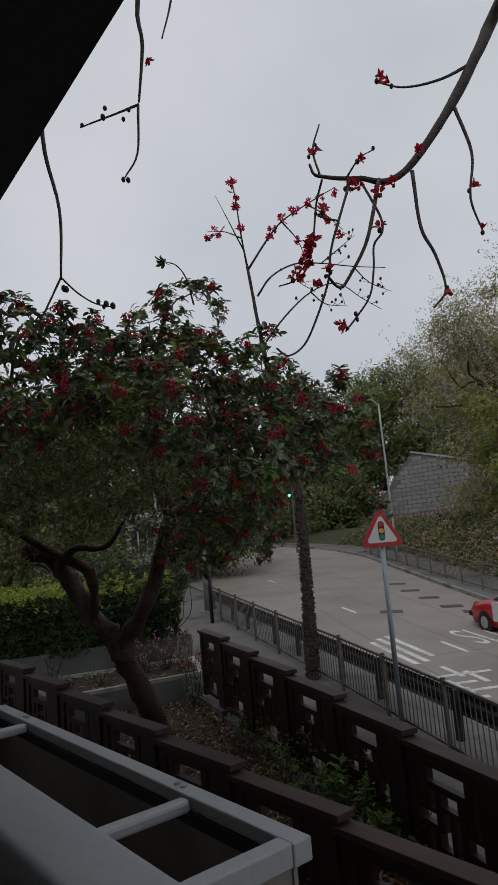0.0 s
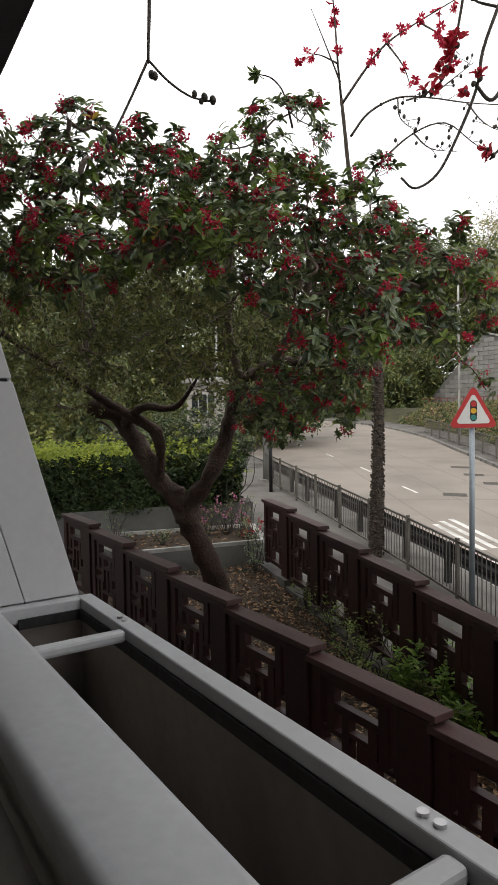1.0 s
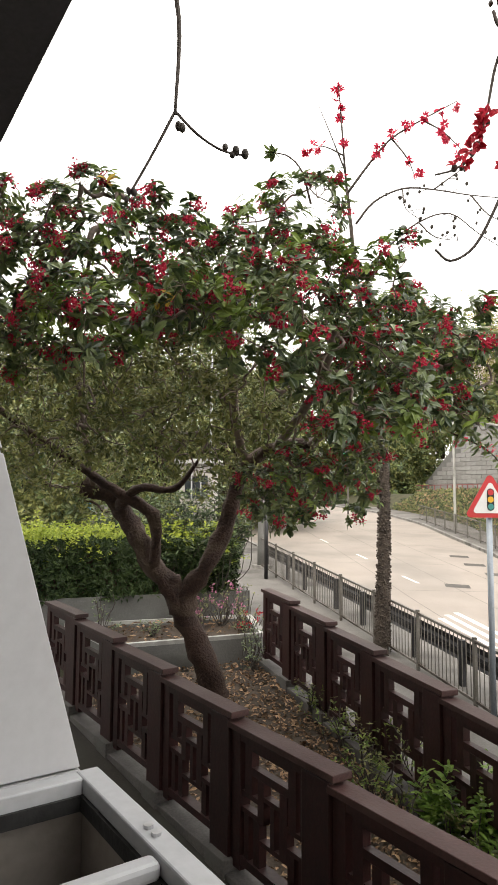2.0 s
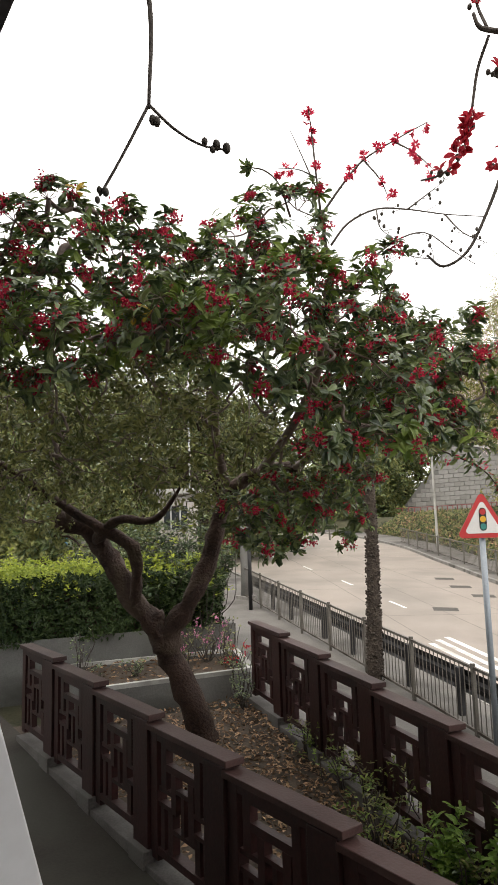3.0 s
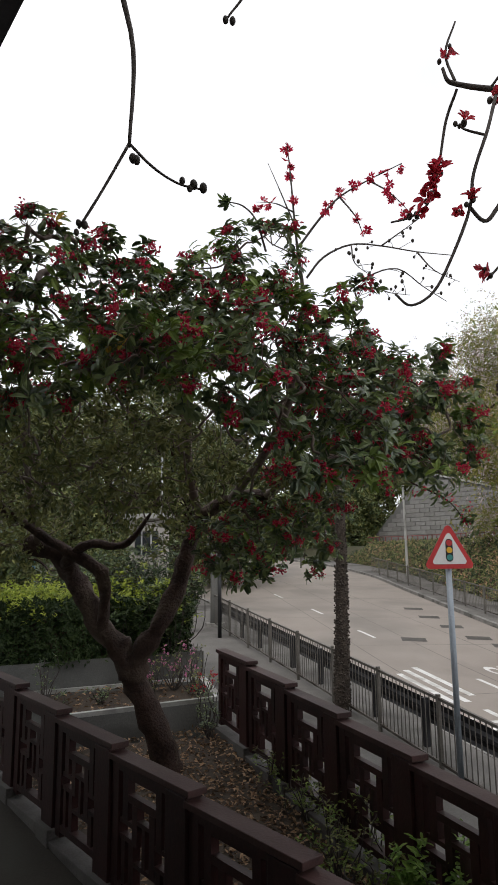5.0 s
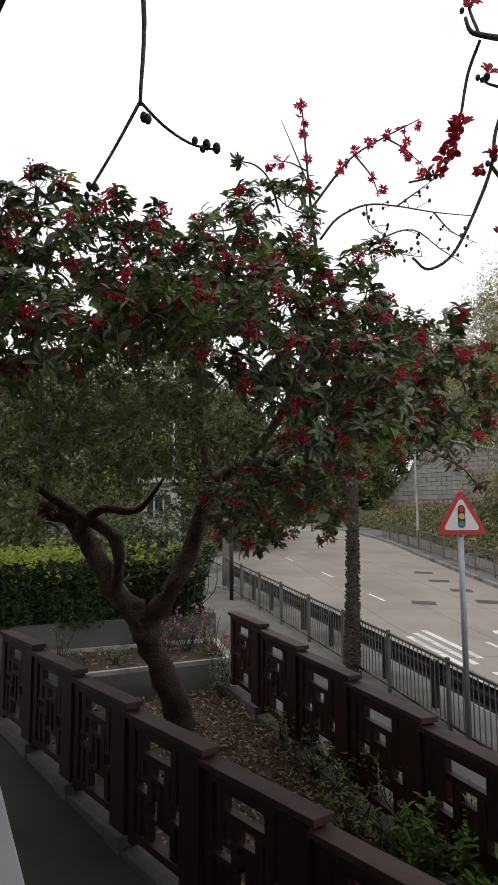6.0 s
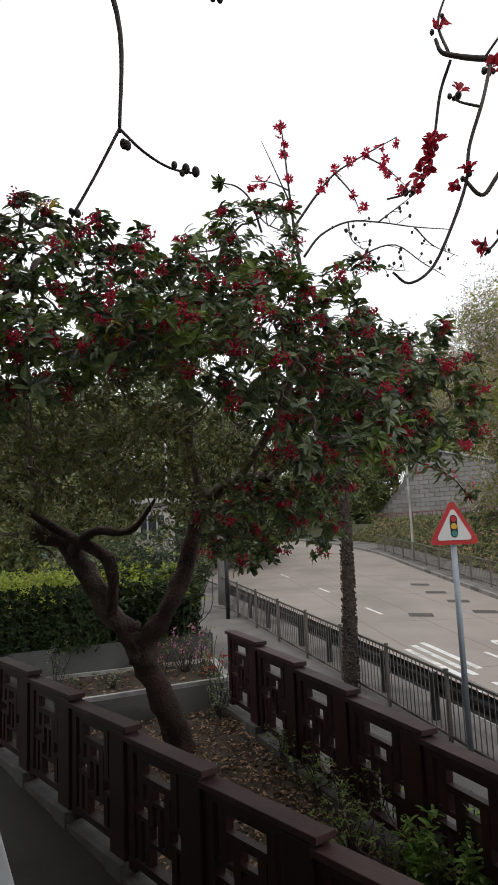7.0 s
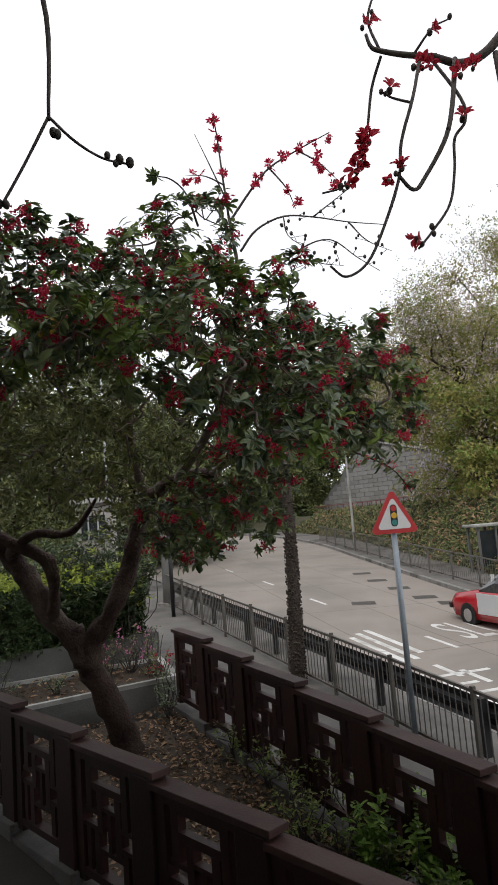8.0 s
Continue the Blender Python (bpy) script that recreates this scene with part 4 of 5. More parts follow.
W0 = Vector((3.9, 3.4, 0.1))
W0.z = ground_z(W0.x, W0.y)
t = thing("kapok_tree", pose(*W0), "large kapok tree with low-hanging flowering branches", "tree")
part("trunk", tube(bmesh.new(), [Vector(p) - W0 for p in ((3.9, 3.4, -0.2), (3.88, 3.42, 3), (3.92, 3.4, 6.5), (3.85, 3.5, 9.8), (3.8, 3.4, 12))], 0.28, 0.15, 14, 6, 0.15), M["kapokbark"], t, smooth=True)
NEARBR = [
    (0.09, 0.026, [(3.88, 3.45, 9.4), (3.5, 5.2, 9.75), (3.02, 6.8, 9.29), (2.76, 6.85, 8.84), (2.37, 6.85, 8.21), (1.91, 6.85, 7.62), (1.61, 6.85, 7.42), (1.3, 6.8, 7.46)]),
    (0.026, 0.014, [(1.35, 6.8, 7.45), (1.1, 6.8, 7.48), (0.89, 6.8, 7.53), (0.82, 6.8, 7.57), (0.79, 6.8, 7.68)]),
    (0.013, 0.008, [(0.89, 6.8, 7.53), (0.85, 6.9, 7.9), (0.95, 6.9, 8.2)]),
    (0.013, 0.008, [(0.91, 6.85, 7.52), (0.83, 6.95, 7.3), (0.76, 7.0, 6.92), (0.66, 7.0, 6.6), (0.5, 7.0, 6.47), (0.34, 7.0, 6.43)]),
    (0.014, 0.009, [(1.2, 6.75, 7.43), (1.01, 6.5, 6.9), (0.88, 6.5, 6.54), (0.83, 6.5, 6.25), (0.68, 6.5, 5.88), (0.53, 6.5, 5.61), (0.36, 6.5, 5.51), (0.25, 6.5, 5.60)]),
    (0.022, 0.013, [(1.5, 6.8, 7.42), (1.36, 6.6, 6.95), (1.23, 6.5, 6.57), (1.04, 6.5, 6.26), (0.93, 6.5, 6.15), (0.81, 6.5, 6.3)]),
    (0.014, 0.009, [(1.3, 6.8, 7.44), (1.42, 6.6, 6.93), (1.43, 6.6, 6.74), (1.33, 6.6, 6.6), (1.3, 6.6, 6.35), (1.23, 6.6, 6.07), (1.07, 6.6, 5.86), (0.95, 6.6, 5.73)]),
    (0.012, 0.006, [(1.0, 6.5, 6.85), (0.85, 6.5, 6.9), (0.78, 6.5, 6.95)]),
    (0.012, 0.006, [(1.15, 6.8, 7.46), (1.3, 6.7, 7.62), (1.45, 6.7, 7.7)]),
    (0.022, 0.01, [(1.87, 6.85, 7.5), (1.87, 6.8, 6.84), (1.98, 6.8, 6.52), (2.04, 6.8, 6.14), (1.9, 6.8, 5.95)]),
    (0.02, 0.009, [(2.4, 6.85, 8.2), (2.5, 6.8, 7.6), (2.42, 6.8, 7.1), (2.5, 6.8, 6.7)]),
    (0.02, 0.008, [(2.7, 6.85, 8.7), (2.3, 6.8, 8.5), (1.9, 6.8, 8.45), (1.6, 6.8, 8.55)]),
    (0.04, 0.010, [(3.86, 3.45, 10.3), (2.0, 4.2, 10.6), (0.2, 4.9, 10.1), (-0.61, 5.2, 8.6), (-0.65, 5.2, 7.95), (-0.71, 5.2, 7.44)]),
    (0.012, 0.006, [(-0.71, 5.2, 7.42), (-0.9, 5.2, 7.36), (-1.22, 5.2, 7.27)]),
    (0.012, 0.006, [(-0.72, 5.2, 7.4), (-0.75, 5.2, 6.98), (-0.87, 5.2, 6.77)]),
    (0.012, 0.006, [(-0.2, 5.1, 9.2), (-0.37, 5.2, 8.4), (-0.48, 5.2, 8.0)]),
    (0.03, 0.0095, [(0.4, 4.85, 10.25), (-1.2, 5.0, 9.4), (-1.462, 5.07, 8.093), (-1.493, 5.07, 7.131), (-1.380, 5.07, 6.477), (-1.391, 5.07, 5.894)]),
    (0.0085, 0.007, [(-1.391, 5.07, 5.914), (-1.529, 5.07, 5.648), (-1.651, 5.07, 5.434)]),
    (0.008, 0.0055, [(-1.391, 5.07, 5.914), (-1.263, 5.07, 5.771), (-1.125, 5.07, 5.669), (-0.992, 5.07, 5.628)]),
]
for r0, r1, pts in NEARBR:
    part("branch", tube(bmesh.new(), [Vector(p) - W0 for p in pts], r0, r1, 8, 5, 0.15), M["twig"], t, smooth=True)
for p in ((0.73, 6.96, 6.80), (0.71, 6.94, 6.72), (0.75, 6.97, 6.90), (0.68, 6.96, 6.68), (0.69, 6.93, 6.79), (0.77, 6.97, 6.86), (0.72, 6.95, 6.85), (0.70, 6.95, 6.75), (0.66, 6.95, 6.66), (0.63, 6.95, 6.6), (0.74, 7.0, 6.98), (0.56, 7.0, 6.5), (0.50, 7.0, 6.5), (0.8, 6.45, 6.28), (0.85, 6.45, 6.32), (0.74, 6.45, 6.22), (0.97, 6.55, 5.76), (0.93, 6.55, 5.8),
          (1.2, 6.72, 7.32), (1.27, 6.72, 7.32), (1.13, 6.72, 7.33), (0.84, 6.5, 6.98), (0.88, 6.85, 7.95), (0.8, 6.9, 7.85), (1.28, 6.68, 7.6), (1.4, 6.55, 6.75), (1.45, 6.6, 7.15), (2.05, 6.75, 6.15), (1.6, 6.75, 8.55), (1.75, 6.75, 8.47), (1.65, 6.8, 7.35), (2.48, 6.75, 6.7),
          (1.95, 6.8, 7.65), (2.42, 6.8, 7.2)):
    put_flower(t, W0, p, 0.82)
    put_bud(t, W0, Vector(p) + Vector((0, 0.02, -0.01)), 0.9)
for p in ((0.77, 6.5, 6.955), (0.80, 6.5, 6.935), (1.07, 6.6, 5.9), (1.08, 6.6, 5.84), (1.46, 6.7, 7.72), (1.25, 6.5, 6.62), (-1.365, 5.05, 5.812), (-1.345, 5.05, 5.802), (-1.651, 5.07, 5.464), (-1.662, 5.07, 5.413), (-1.621, 5.07, 5.454), (-1.104, 5.07, 5.684), (-1.043, 5.07, 5.659), (-0.992, 5.07, 5.638), (-1.063, 5.07, 5.638),
          (-1.0, 5.2, 7.42), (-0.8, 5.2, 7.38), (-0.85, 5.2, 7.3), (-1.2, 5.2, 7.29), (-0.88, 5.2, 6.76), (-0.84, 5.2, 6.75), (-1.02, 5.2, 7.34)):
    put_bud(t, W0, p, 0.75)
put_flower(t, W0, (-0.63, 5.2, 7.85), 0.7)

# ---- road markings and covers ----
def lies(name, polys, mat, label, category, dz):
    """Flat worn paint or metal laid on the road, a little above it."""
    bm = bmesh.new()
    for poly in polys:
        bm.faces.new([bm.verts.new(on_ground(x, y, dz)) for x, y in poly])
    return tagged(part(name, bm, M[mat]), label, category, kind="structure")


def bar(c, d, length, width):
    c, d = Vector(c), Vector(d).normalized()
    s = Vector((-d.y, d.x))
    return [tuple(c + d * a * length / 2 + s * b * width / 2) for a, b in ((-1, -1), (1, -1), (1, 1), (-1, 1))]


LANE = Vector((-0.276, 0.961))
for k in range(6):
    c = Vector((4.08, 17.5)) + (Vector((2.05, 23.75)) - Vector((4.08, 17.5))) * k
    if k > 1:
        c = Vector((2.05, 23.75)) + Vector((-1.2, 4.8)) * (k - 1) + Vector((-0.12, 0)) * (k - 1) ** 2
    lies("lane_dash", [bar(c, LANE, 1.3, 0.11)], "roadpaint", "worn white lane dash on the road", "road marking", -0.126)
for c in ((3.4, 22.95), (5.5, 23.4), (5.95, 22.2), (5.2, 25.5), (4.9, 27.6), (4.75, 29.8)):
    lies("drain_cover", [bar(c, (1, -0.1), 0.75, 0.6)], "iron", "dark iron drain cover set in the road", "drain cover", -0.1245)
for c, l, w in (((3.0, 17.9), 2.6, 0.16), ((2.75, 17.5), 2.8, 0.16), ((2.5, 17.2), 2.6, 0.16)):
    lies("marking_bar", [bar(c, LANE, l, w)], "roadpaint", "white painted bar of a road character", "road marking", -0.126)
for i in range(9):
    c = Vector((3.45, 15.2)) + Vector((-0.12, -0.36)) * i * 0.9 + Vector((0.3, 0.1)) * (i % 3)
    lies("marking_bar", [bar(c, (0.96, 0.27) if i % 2 else (0.276, -0.961), 1.3 if i % 2 else 0.9, 0.13)], "roadpaint", "white painted bar of a road character", "road marking", -0.126)
for i in range(5):
    c = Vector((2.6, 14.9)) + Vector((0.22, -0.55)) * i
    lies("marking_bar", [bar(c, (0.96, 0.27), 0.9, 0.14)], "roadpaint", "white painted bar of a road character", "road marking", -0.126)
for k in range(7):
    y = 11 + 5.2 * k
    a = min(NEAR, key=lambda p: abs(p[1] - y))
    b = min(FAR, key=lambda p: abs(p[1] - y - 1.5))
    mid = (Vector(a) + Vector(b)) / 2
    lies("road_joint", [bar(mid, Vector(b) - Vector(a), (Vector(b) - Vector(a)).length - 0.1, 0.035)], "joint", "dark sealed joint across the concrete road", "road joint", -0.1275)
SEAM = [(p[0] * 0.52 + q[0] * 0.48, p[1] * 0.52 + q[1] * 0.48) for p, q in zip(NEAR, FAR)]
for d in (0.0, 1.7, -1.9):
    s2 = shift(SEAM, d)
    tagged(part("road_joint", strip(bmesh.new(), s2, shift(s2, 0.03), -0.1272), M["joint"]), "dark seam along the concrete road", "road joint", kind="structure")
txt = bpy.data.curves.new("slow", "FONT")
txt.body = "SLOW"
txt.size = 1.0
ob = new("slow_text", txt)
dep = bpy.context.evaluated_depsgraph_get()
me = bpy.data.meshes.new_from_object(ob.evaluated_get(dep))
bpy.data.objects.remove(ob)
for v in me.vertices:
    q = Vector((4.75, 17.6)) + Vector((0.961, 0.276)) * v.co.x * 0.95 + LANE * v.co.y * 2.6
    v.co = on_ground(q.x, q.y, -0.126)
tagged(mesh_part("road_word", me, M["roadpaint"]), "white painted word SLOW on the road", "road marking", kind="structure")

# ---- the far side: bank, railing, masonry wall, woods ----
FOOT = shift(FAR, 2.6)
bm = bmesh.new()
rows = []
for x, y in FOOT:
    top = Vector((x + 3.4, y + 0.8))
    rows.append([bm.verts.new(on_ground(x + 3.4 * f + 0.2 * noise.noise(Vector((x, y, f * 3))), y + 0.8 * f, -0.02 + (h * (max(ground_z(x, y), 3.9 + 0.006 * y) - ground_z(x, y)) + 0.1 * noise.noise(Vector((x * 1.3, y * 1.3, f * 4))) * (f > 0)))) for f, h in ((0, 0), (0.25, 0.35), (0.5, 0.7), (0.8, 0.95), (1, 1), (3.5, 1.0))])
for a, b in zip(rows, rows[1:]):
    for i in range(len(a) - 1):
        bm.faces.new((a[i], a[i + 1], b[i + 1], b[i]))
tagged(part("bank", bm, M["grass"], smooth=True), "planted earth bank across the road", "bank", kind="structure")
n = 9000
k = rng.integers(18, len(FOOT) - 8, n)
f = rng.uniform(0, 1.05, n)
pts = []
for i, g in zip(k, f):
    x, y = FOOT[i]
    a = rng.uniform(0, 1)
    x, y = x + (FOOT[i + 1][0] - x) * a, y + (FOOT[i + 1][1] - y) * a
    h = min(1, 1.4 * g)
    base_z = ground_z(x, y)
    pts.append((x + 3.4 * g, y + 0.8 * g, base_z + h * (max(base_z, 3.9 + 0.006 * y) - base_z) + 0.05))
pts = np.array(pts)
kind_of = rng.random(n)
for sel, mat, label in ((kind_of < 0.5, "leafolive", "straggling olive undergrowth on the bank"), (kind_of >= 0.8, "litter", "dry brown undergrowth on the bank"), ((kind_of >= 0.5) & (kind_of < 0.8), "hedge", "dark green ground cover on the bank")):
    b, w, q, l, wd = rosettes(pts[sel], np.tile([-0.6, -0.4, 0.8], (sel.sum(), 1)), 5, 0.26, 0.085, 0.8, 0.1)
    tagged(mesh_part("undergrowth", leaf_mesh("undergrowth", b, w, q, l, wd), M[mat]), label, "undergrowth", kind="stuff")

TOP = [(x + 3.5, y + 0.85) for x, y in FOOT[14:44]]
t = thing("bank_railing", pose(*TOP[10], 4.0), "dull red railing along the top of the bank", "railing")
o = Vector((*TOP[10], 4.0))
for a, b in zip(TOP[::2], TOP[2::2]):
    for z in (4.55, 4.1):
        part("rail", tube(bmesh.new(), [Vector((*a, z + 0.006 * a[1])) - o, Vector((*b, z + 0.006 * b[1])) - o], 0.03, 0.03, 6, 1), M["redrail"], t)
    for i in range(5):
        q = Vector(a) + (Vector(b) - Vector(a)) * i / 5
        part("picket", boxes((q.x - o.x - 0.03, q.x - o.x + 0.03, q.y - o.y - 0.03, q.y - o.y + 0.03, -0.25, 0.58 + 0.006 * q.y)), M["redrail"], t)

WA, WB = Vector((8.4, 66.0)), Vector((27.0, 49.0))
wm = frame_at((WA.x, WA.y, 4.0), WB - WA)
wall_length = (WB - WA).length
t = thing("retaining_wall", wm, "grey block masonry retaining wall under trees", "wall", kind="structure")


def wall_top(x):
    return 1.2 + 5.6 * x / 5.5 if x < 5.5 else 6.8 - 0.27 * (x - 5.5)


bm = bmesh.new()
n_s = 40
prev = None
for i in range(n_s + 1):
    x = wall_length * i / n_s
    ring = [bm.verts.new((x, y, z)) for y, z in ((0.03, -1.5), (0.03, wall_top(x)), (0.6, wall_top(x)), (0.6, -1.5))]
    if prev:
        for j in range(4):
            bm.faces.new((prev[j], prev[(j + 1) % 4], ring[(j + 1) % 4], ring[j]))
    prev = ring
part("core", bm, M["mortar"], t)
BLOCK = bpy.data.meshes.new("block")
bm = boxes((0, 0.98, -0.03, 0.04, 0.0, 0.37), bevel=0.02)
bm.to_mesh(BLOCK)
bm.free()
BLOCK.materials.append(M["masonry"])
for row in range(18):
    z = 0.0 + row * 0.40
    x = -0.5 * (row % 2)
    while x < 19:
        if x > 0 and z + 0.37 < wall_top(x) and z + 0.37 < wall_top(x + 1.0):
            mesh_part("block", BLOCK, None, t).location = (x, 0, z)
        x += 1.01
bm = bmesh.new()
for i in range(20):
    box(bm, 0, 1, -0.12, 0.7, 0.0, 0.14)
for j, v in enumerate(bm.verts):
    i = j // 8
    x = 5.5 + (wall_length - 5.5) * (i + v.co.x) / 20
    v.co = (x, v.co.y, v.co.z + wall_top(x))
part("coping", bm, M["coping"], t)


def far_tree(x, y, z, height, radius, mats, label, n=900, leaf=0.42, low=0.25, name="tree"):
    """A tree of the distance: trunk, boughs and a crown of many leaf sprays in uneven lobes."""
    o = Vector((x, y, z))
    t = thing(name, pose(x, y, z), label, "tree", "background trees")
    bm = tube(bmesh.new(), [(0, 0, -0.5), (0.1, 0, height * 0.3), (-0.1, 0.1, height * 0.65)], radius * 0.09, radius * 0.04, 8, 4, 0.2)
    part("trunk", bm, M["bark"], t)
    lobes = []
    twigs = bmesh.new()
    for i in range(30):
        a = rng.uniform(0, 6.283)
        h = rng.uniform(low, 0.95)
        r = radius * math.sqrt(max(0.10, 1 - ((h - 0.45) / 0.56) ** 2)) * math.sqrt(rng.uniform(0.05, 1))
        c = Vector((r * math.cos(a), r * math.sin(a), h * height))
        lobes.append((c, radius * rng.uniform(0.16, 0.34)))
        limb(twigs, (0, 0, height * min(0.62, 0.15 + 0.5 * h)), c, radius * 0.022, radius * 0.006, 0.25, 5, 3)
    tagged(part("bough_growth", twigs, M["bark"], t), kind="stuff")
    for mat, share in mats:
        cs, out = [], []
        for c, r in lobes:
            k = int(n * share / 30)
            p = rng.normal(size=(k, 3)) * r * (0.75, 0.75, 0.55) + np.array(c)
            drift = rng.uniform(0, 1, (k, 1)) ** 2
            away = np.array(c) * (1, 1, 0.15)
            away = away / (np.linalg.norm(away) + 0.1)
            p = p + (away * 0.9 + (0, 0, rng.uniform(-0.2, 0.6))) * drift * r * 1.1
            cs.append(p)
            out.append(rng.normal(size=(k, 3)) * 0.6 + away + (0, 0, 0.3))
        b, w, q, l, wd = rosettes(np.concatenate(cs), np.concatenate(out), 5, leaf, leaf * 0.42, 1.0, leaf * 0.6)
        mesh_part("foliage", leaf_mesh("far_leaves", b, w, q, l, wd), M[mat], t)
    return t


PALE = [("farleaf", 0.62), ("blossom", 0.38)]
GREEN = [("leaf", 0.4), ("leafolive", 0.6)]
far_tree(12.7, 36.5, 3.9, 12.2, 4.4, [("farleaf", 0.62), ("blossom", 0.30), ("leaflight", 0.16)], "olive tree with pale pink blossom above the bank", 12000, 0.16, 0.06)
far_tree(17.9, 38, 3.9, 20.5, 5.2, [("farleaf", 0.8), ("blossom", 0.35), ("leaflight", 0.15)], "tall olive tree with pale pink blossom", 14000, 0.17, 0.08)
far_tree(11.8, 33, 3.6, 6.6, 2.2, [("farleaf", 0.7), ("leaflight", 0.3)], "bushy olive-green tree on the bank", 1700, 0.24, 0.1)
far_tree(15.0, 69, 8.0, 15.0, 3.6, PALE, "thin pale tree in blossom beyond the bank", 1500, 0.3, 0.2)
far_tree(14.8, 45, 4.0, 13.0, 3.8, PALE, "pale blossoming tree above the bank", 2400, 0.30, 0.12)
far_tree(19.5, 44, 4.2, 18.5, 4.6, PALE, "tall thin tree with pale blossom", 3000, 0.32, 0.15)
far_tree(11.0, 72, 8.5, 12.0, 5.5, [("leaflight", 0.35), ("leafolive", 0.65)], "rounded dense green tree behind the masonry wall", 6500, 0.42, 0.05)
far_tree(17.5, 66, 8.5, 11.0, 5.0, [("leaf", 0.3), ("leafolive", 0.7)], "dense green tree behind the masonry wall", 5500, 0.42, 0.05)
far_tree(5.2, 74, 4.5, 12.5, 5.0, GREEN, "dark green tree beyond the bend", 2600, 0.5, 0.05)
far_tree(8.3, 68.5, 4.5, 7.0, 2.6, GREEN, "leafy shrub-like tree at the wall's end", 1500, 0.4, 0.05)
for x, y, h in ((4.6, 64.5, 6.0), (1.2, 66, 6.5), (7.2, 71, 8.0), (-3.0, 70, 7.0)):
    far_tree(x, y, 3.2, h, 3.4, GREEN, "low dense green tree at the bend", 2600, 0.42, 0.02)
far_tree(-1.5, 78, 4.5, 11.5, 5.5, GREEN, "dark green tree beyond the bend", 2400, 0.55, 0.05)
far_tree(-9.0, 68, 4.5, 10.5, 5.5, GREEN, "dark green tree beyond the bend", 2200, 0.55, 0.05)
far_tree(-18.0, 56, 4.5, 10.5, 5.5, GREEN, "dark green tree beyond the bend", 2000, 0.55, 0.05)
# garden trees behind the hedge
for x, y, h, r in ((-4.8, 41, 9.0, 2.8), (-9.6, 23, 7.6, 2.7), (-13.5, 25, 9.0, 3.4), (-9.5, 35, 11.5, 3.8), (-6.2, 36, 12.0, 3.4), (-17, 30, 9.0, 4.0), (-5.5, 37, 7.5, 3.2), (-12, 36, 10, 4.0)):
    far_tree(x, y, ground_z(x, y), h, r, [("leaf", 0.3), ("leafolive", 0.7)], "shady garden tree behind the hedge", 3600, 0.24, 0.06)


# ---- shrubs in the bed and planters ----
def shrub(x, y, z, height, spread, mats, leaf, label, stems=9, bloom=None, whorl=8, per=5):
    t = thing("shrub", pose(x, y, z), label, "shrub", "garden shrubs")
    tips = []
    for i in range(stems):
        a = rng.uniform(0, 6.283)
        r = spread * math.sqrt(rng.uniform(0.05, 1))
        end = Vector((r * math.cos(a), r * math.sin(a), height * rng.uniform(0.55, 1.0)))
        bm = limb(bmesh.new(), (0.12 * r * math.cos(a), 0.12 * r * math.sin(a), -0.05), end, 0.012, 0.005, 0.25, 5, 3)
        part("stem", bm, M["twig"], t)
        for k in range(per):
            f = 1 - 0.75 * k / per
            tips.append(end * f + Vector(rng.normal(size=3)) * spread * 0.16)
    tips = np.array(tips)
    tips[:, 2] = np.maximum(tips[:, 2], 0.05)
    share = rng.random(len(tips))
    lo = 0.0
    for mat, part_of in mats:
        sel = (share >= lo) & (share < lo + part_of)
        lo += part_of
        if sel.any():
            mesh_part("foliage", leaf_mesh("shrub_leaves", *rosettes(tips[sel], np.tile([0, -0.2, 1.0], (sel.sum(), 1)), whorl, leaf, leaf * 0.36, 0.9, leaf * 0.25), broad=True), M[mat], t)
    if bloom:
        pts = tips[rng.choice(len(tips), max(3, len(tips) // 7), replace=False)] + (0, -0.03, 0.06)
        tagged(mesh_part("blossom", flower_heads(pts, 8, 0.055, 0.035, "shrub_blooms"), M[bloom], t), kind="stuff")
    return t


for x, y, h in ((0.44, 8.25, 0.68), (0.55, 8.15, 0.5), (0.90, 8.0, 0.85), (0.84, 7.95, 0.6), (1.05, 7.95, 0.62), (1.08, 7.75, 0.5), (0.85, 7.6, 0.42), (1.0, 7.45, 0.6), (1.25, 7.15, 0.55)):
    shrub(x, y, ground_z(x, y), h + 0.1, 0.10, [("shrubleaf", 0.9), ("leaf", 0.1)], 0.11, "bright green whorled shrub against the fence", 3, None, 11, 6)
for x, y, h in ((0.05, 9.7, 0.75), (0.35, 9.3, 0.95), (-0.35, 10.4, 0.6), (0.3, 8.6, 0.6), (-0.1, 9.1, 0.55), (0.55, 8.3, 0.5), (-0.7, 11.3, 0.5), (0.95, 7.6, 0.5)):
    shrub(x, y, ground_z(x, y), h, 0.42, [("leaflight", 0.4), ("leafolive", 0.55)], 0.065, "sparse dark rose shrub with thin stems", 12, None, 5, 6)
for x, y, h, b in ((-2.75, 15.1, 0.85, "pink"), (-2.4, 15.0, 0.95, "pink"), (-3.1, 14.8, 0.75, "pink"), (-2.15, 14.6, 0.45, "redlight")):
    shrub(x, y, ground_z(x, y) + 0.25, h, 0.34, [("leafolive", 0.7)], 0.055, "thin azalea shrub with pink blossoms in the planter", 14, b, 5, 4)
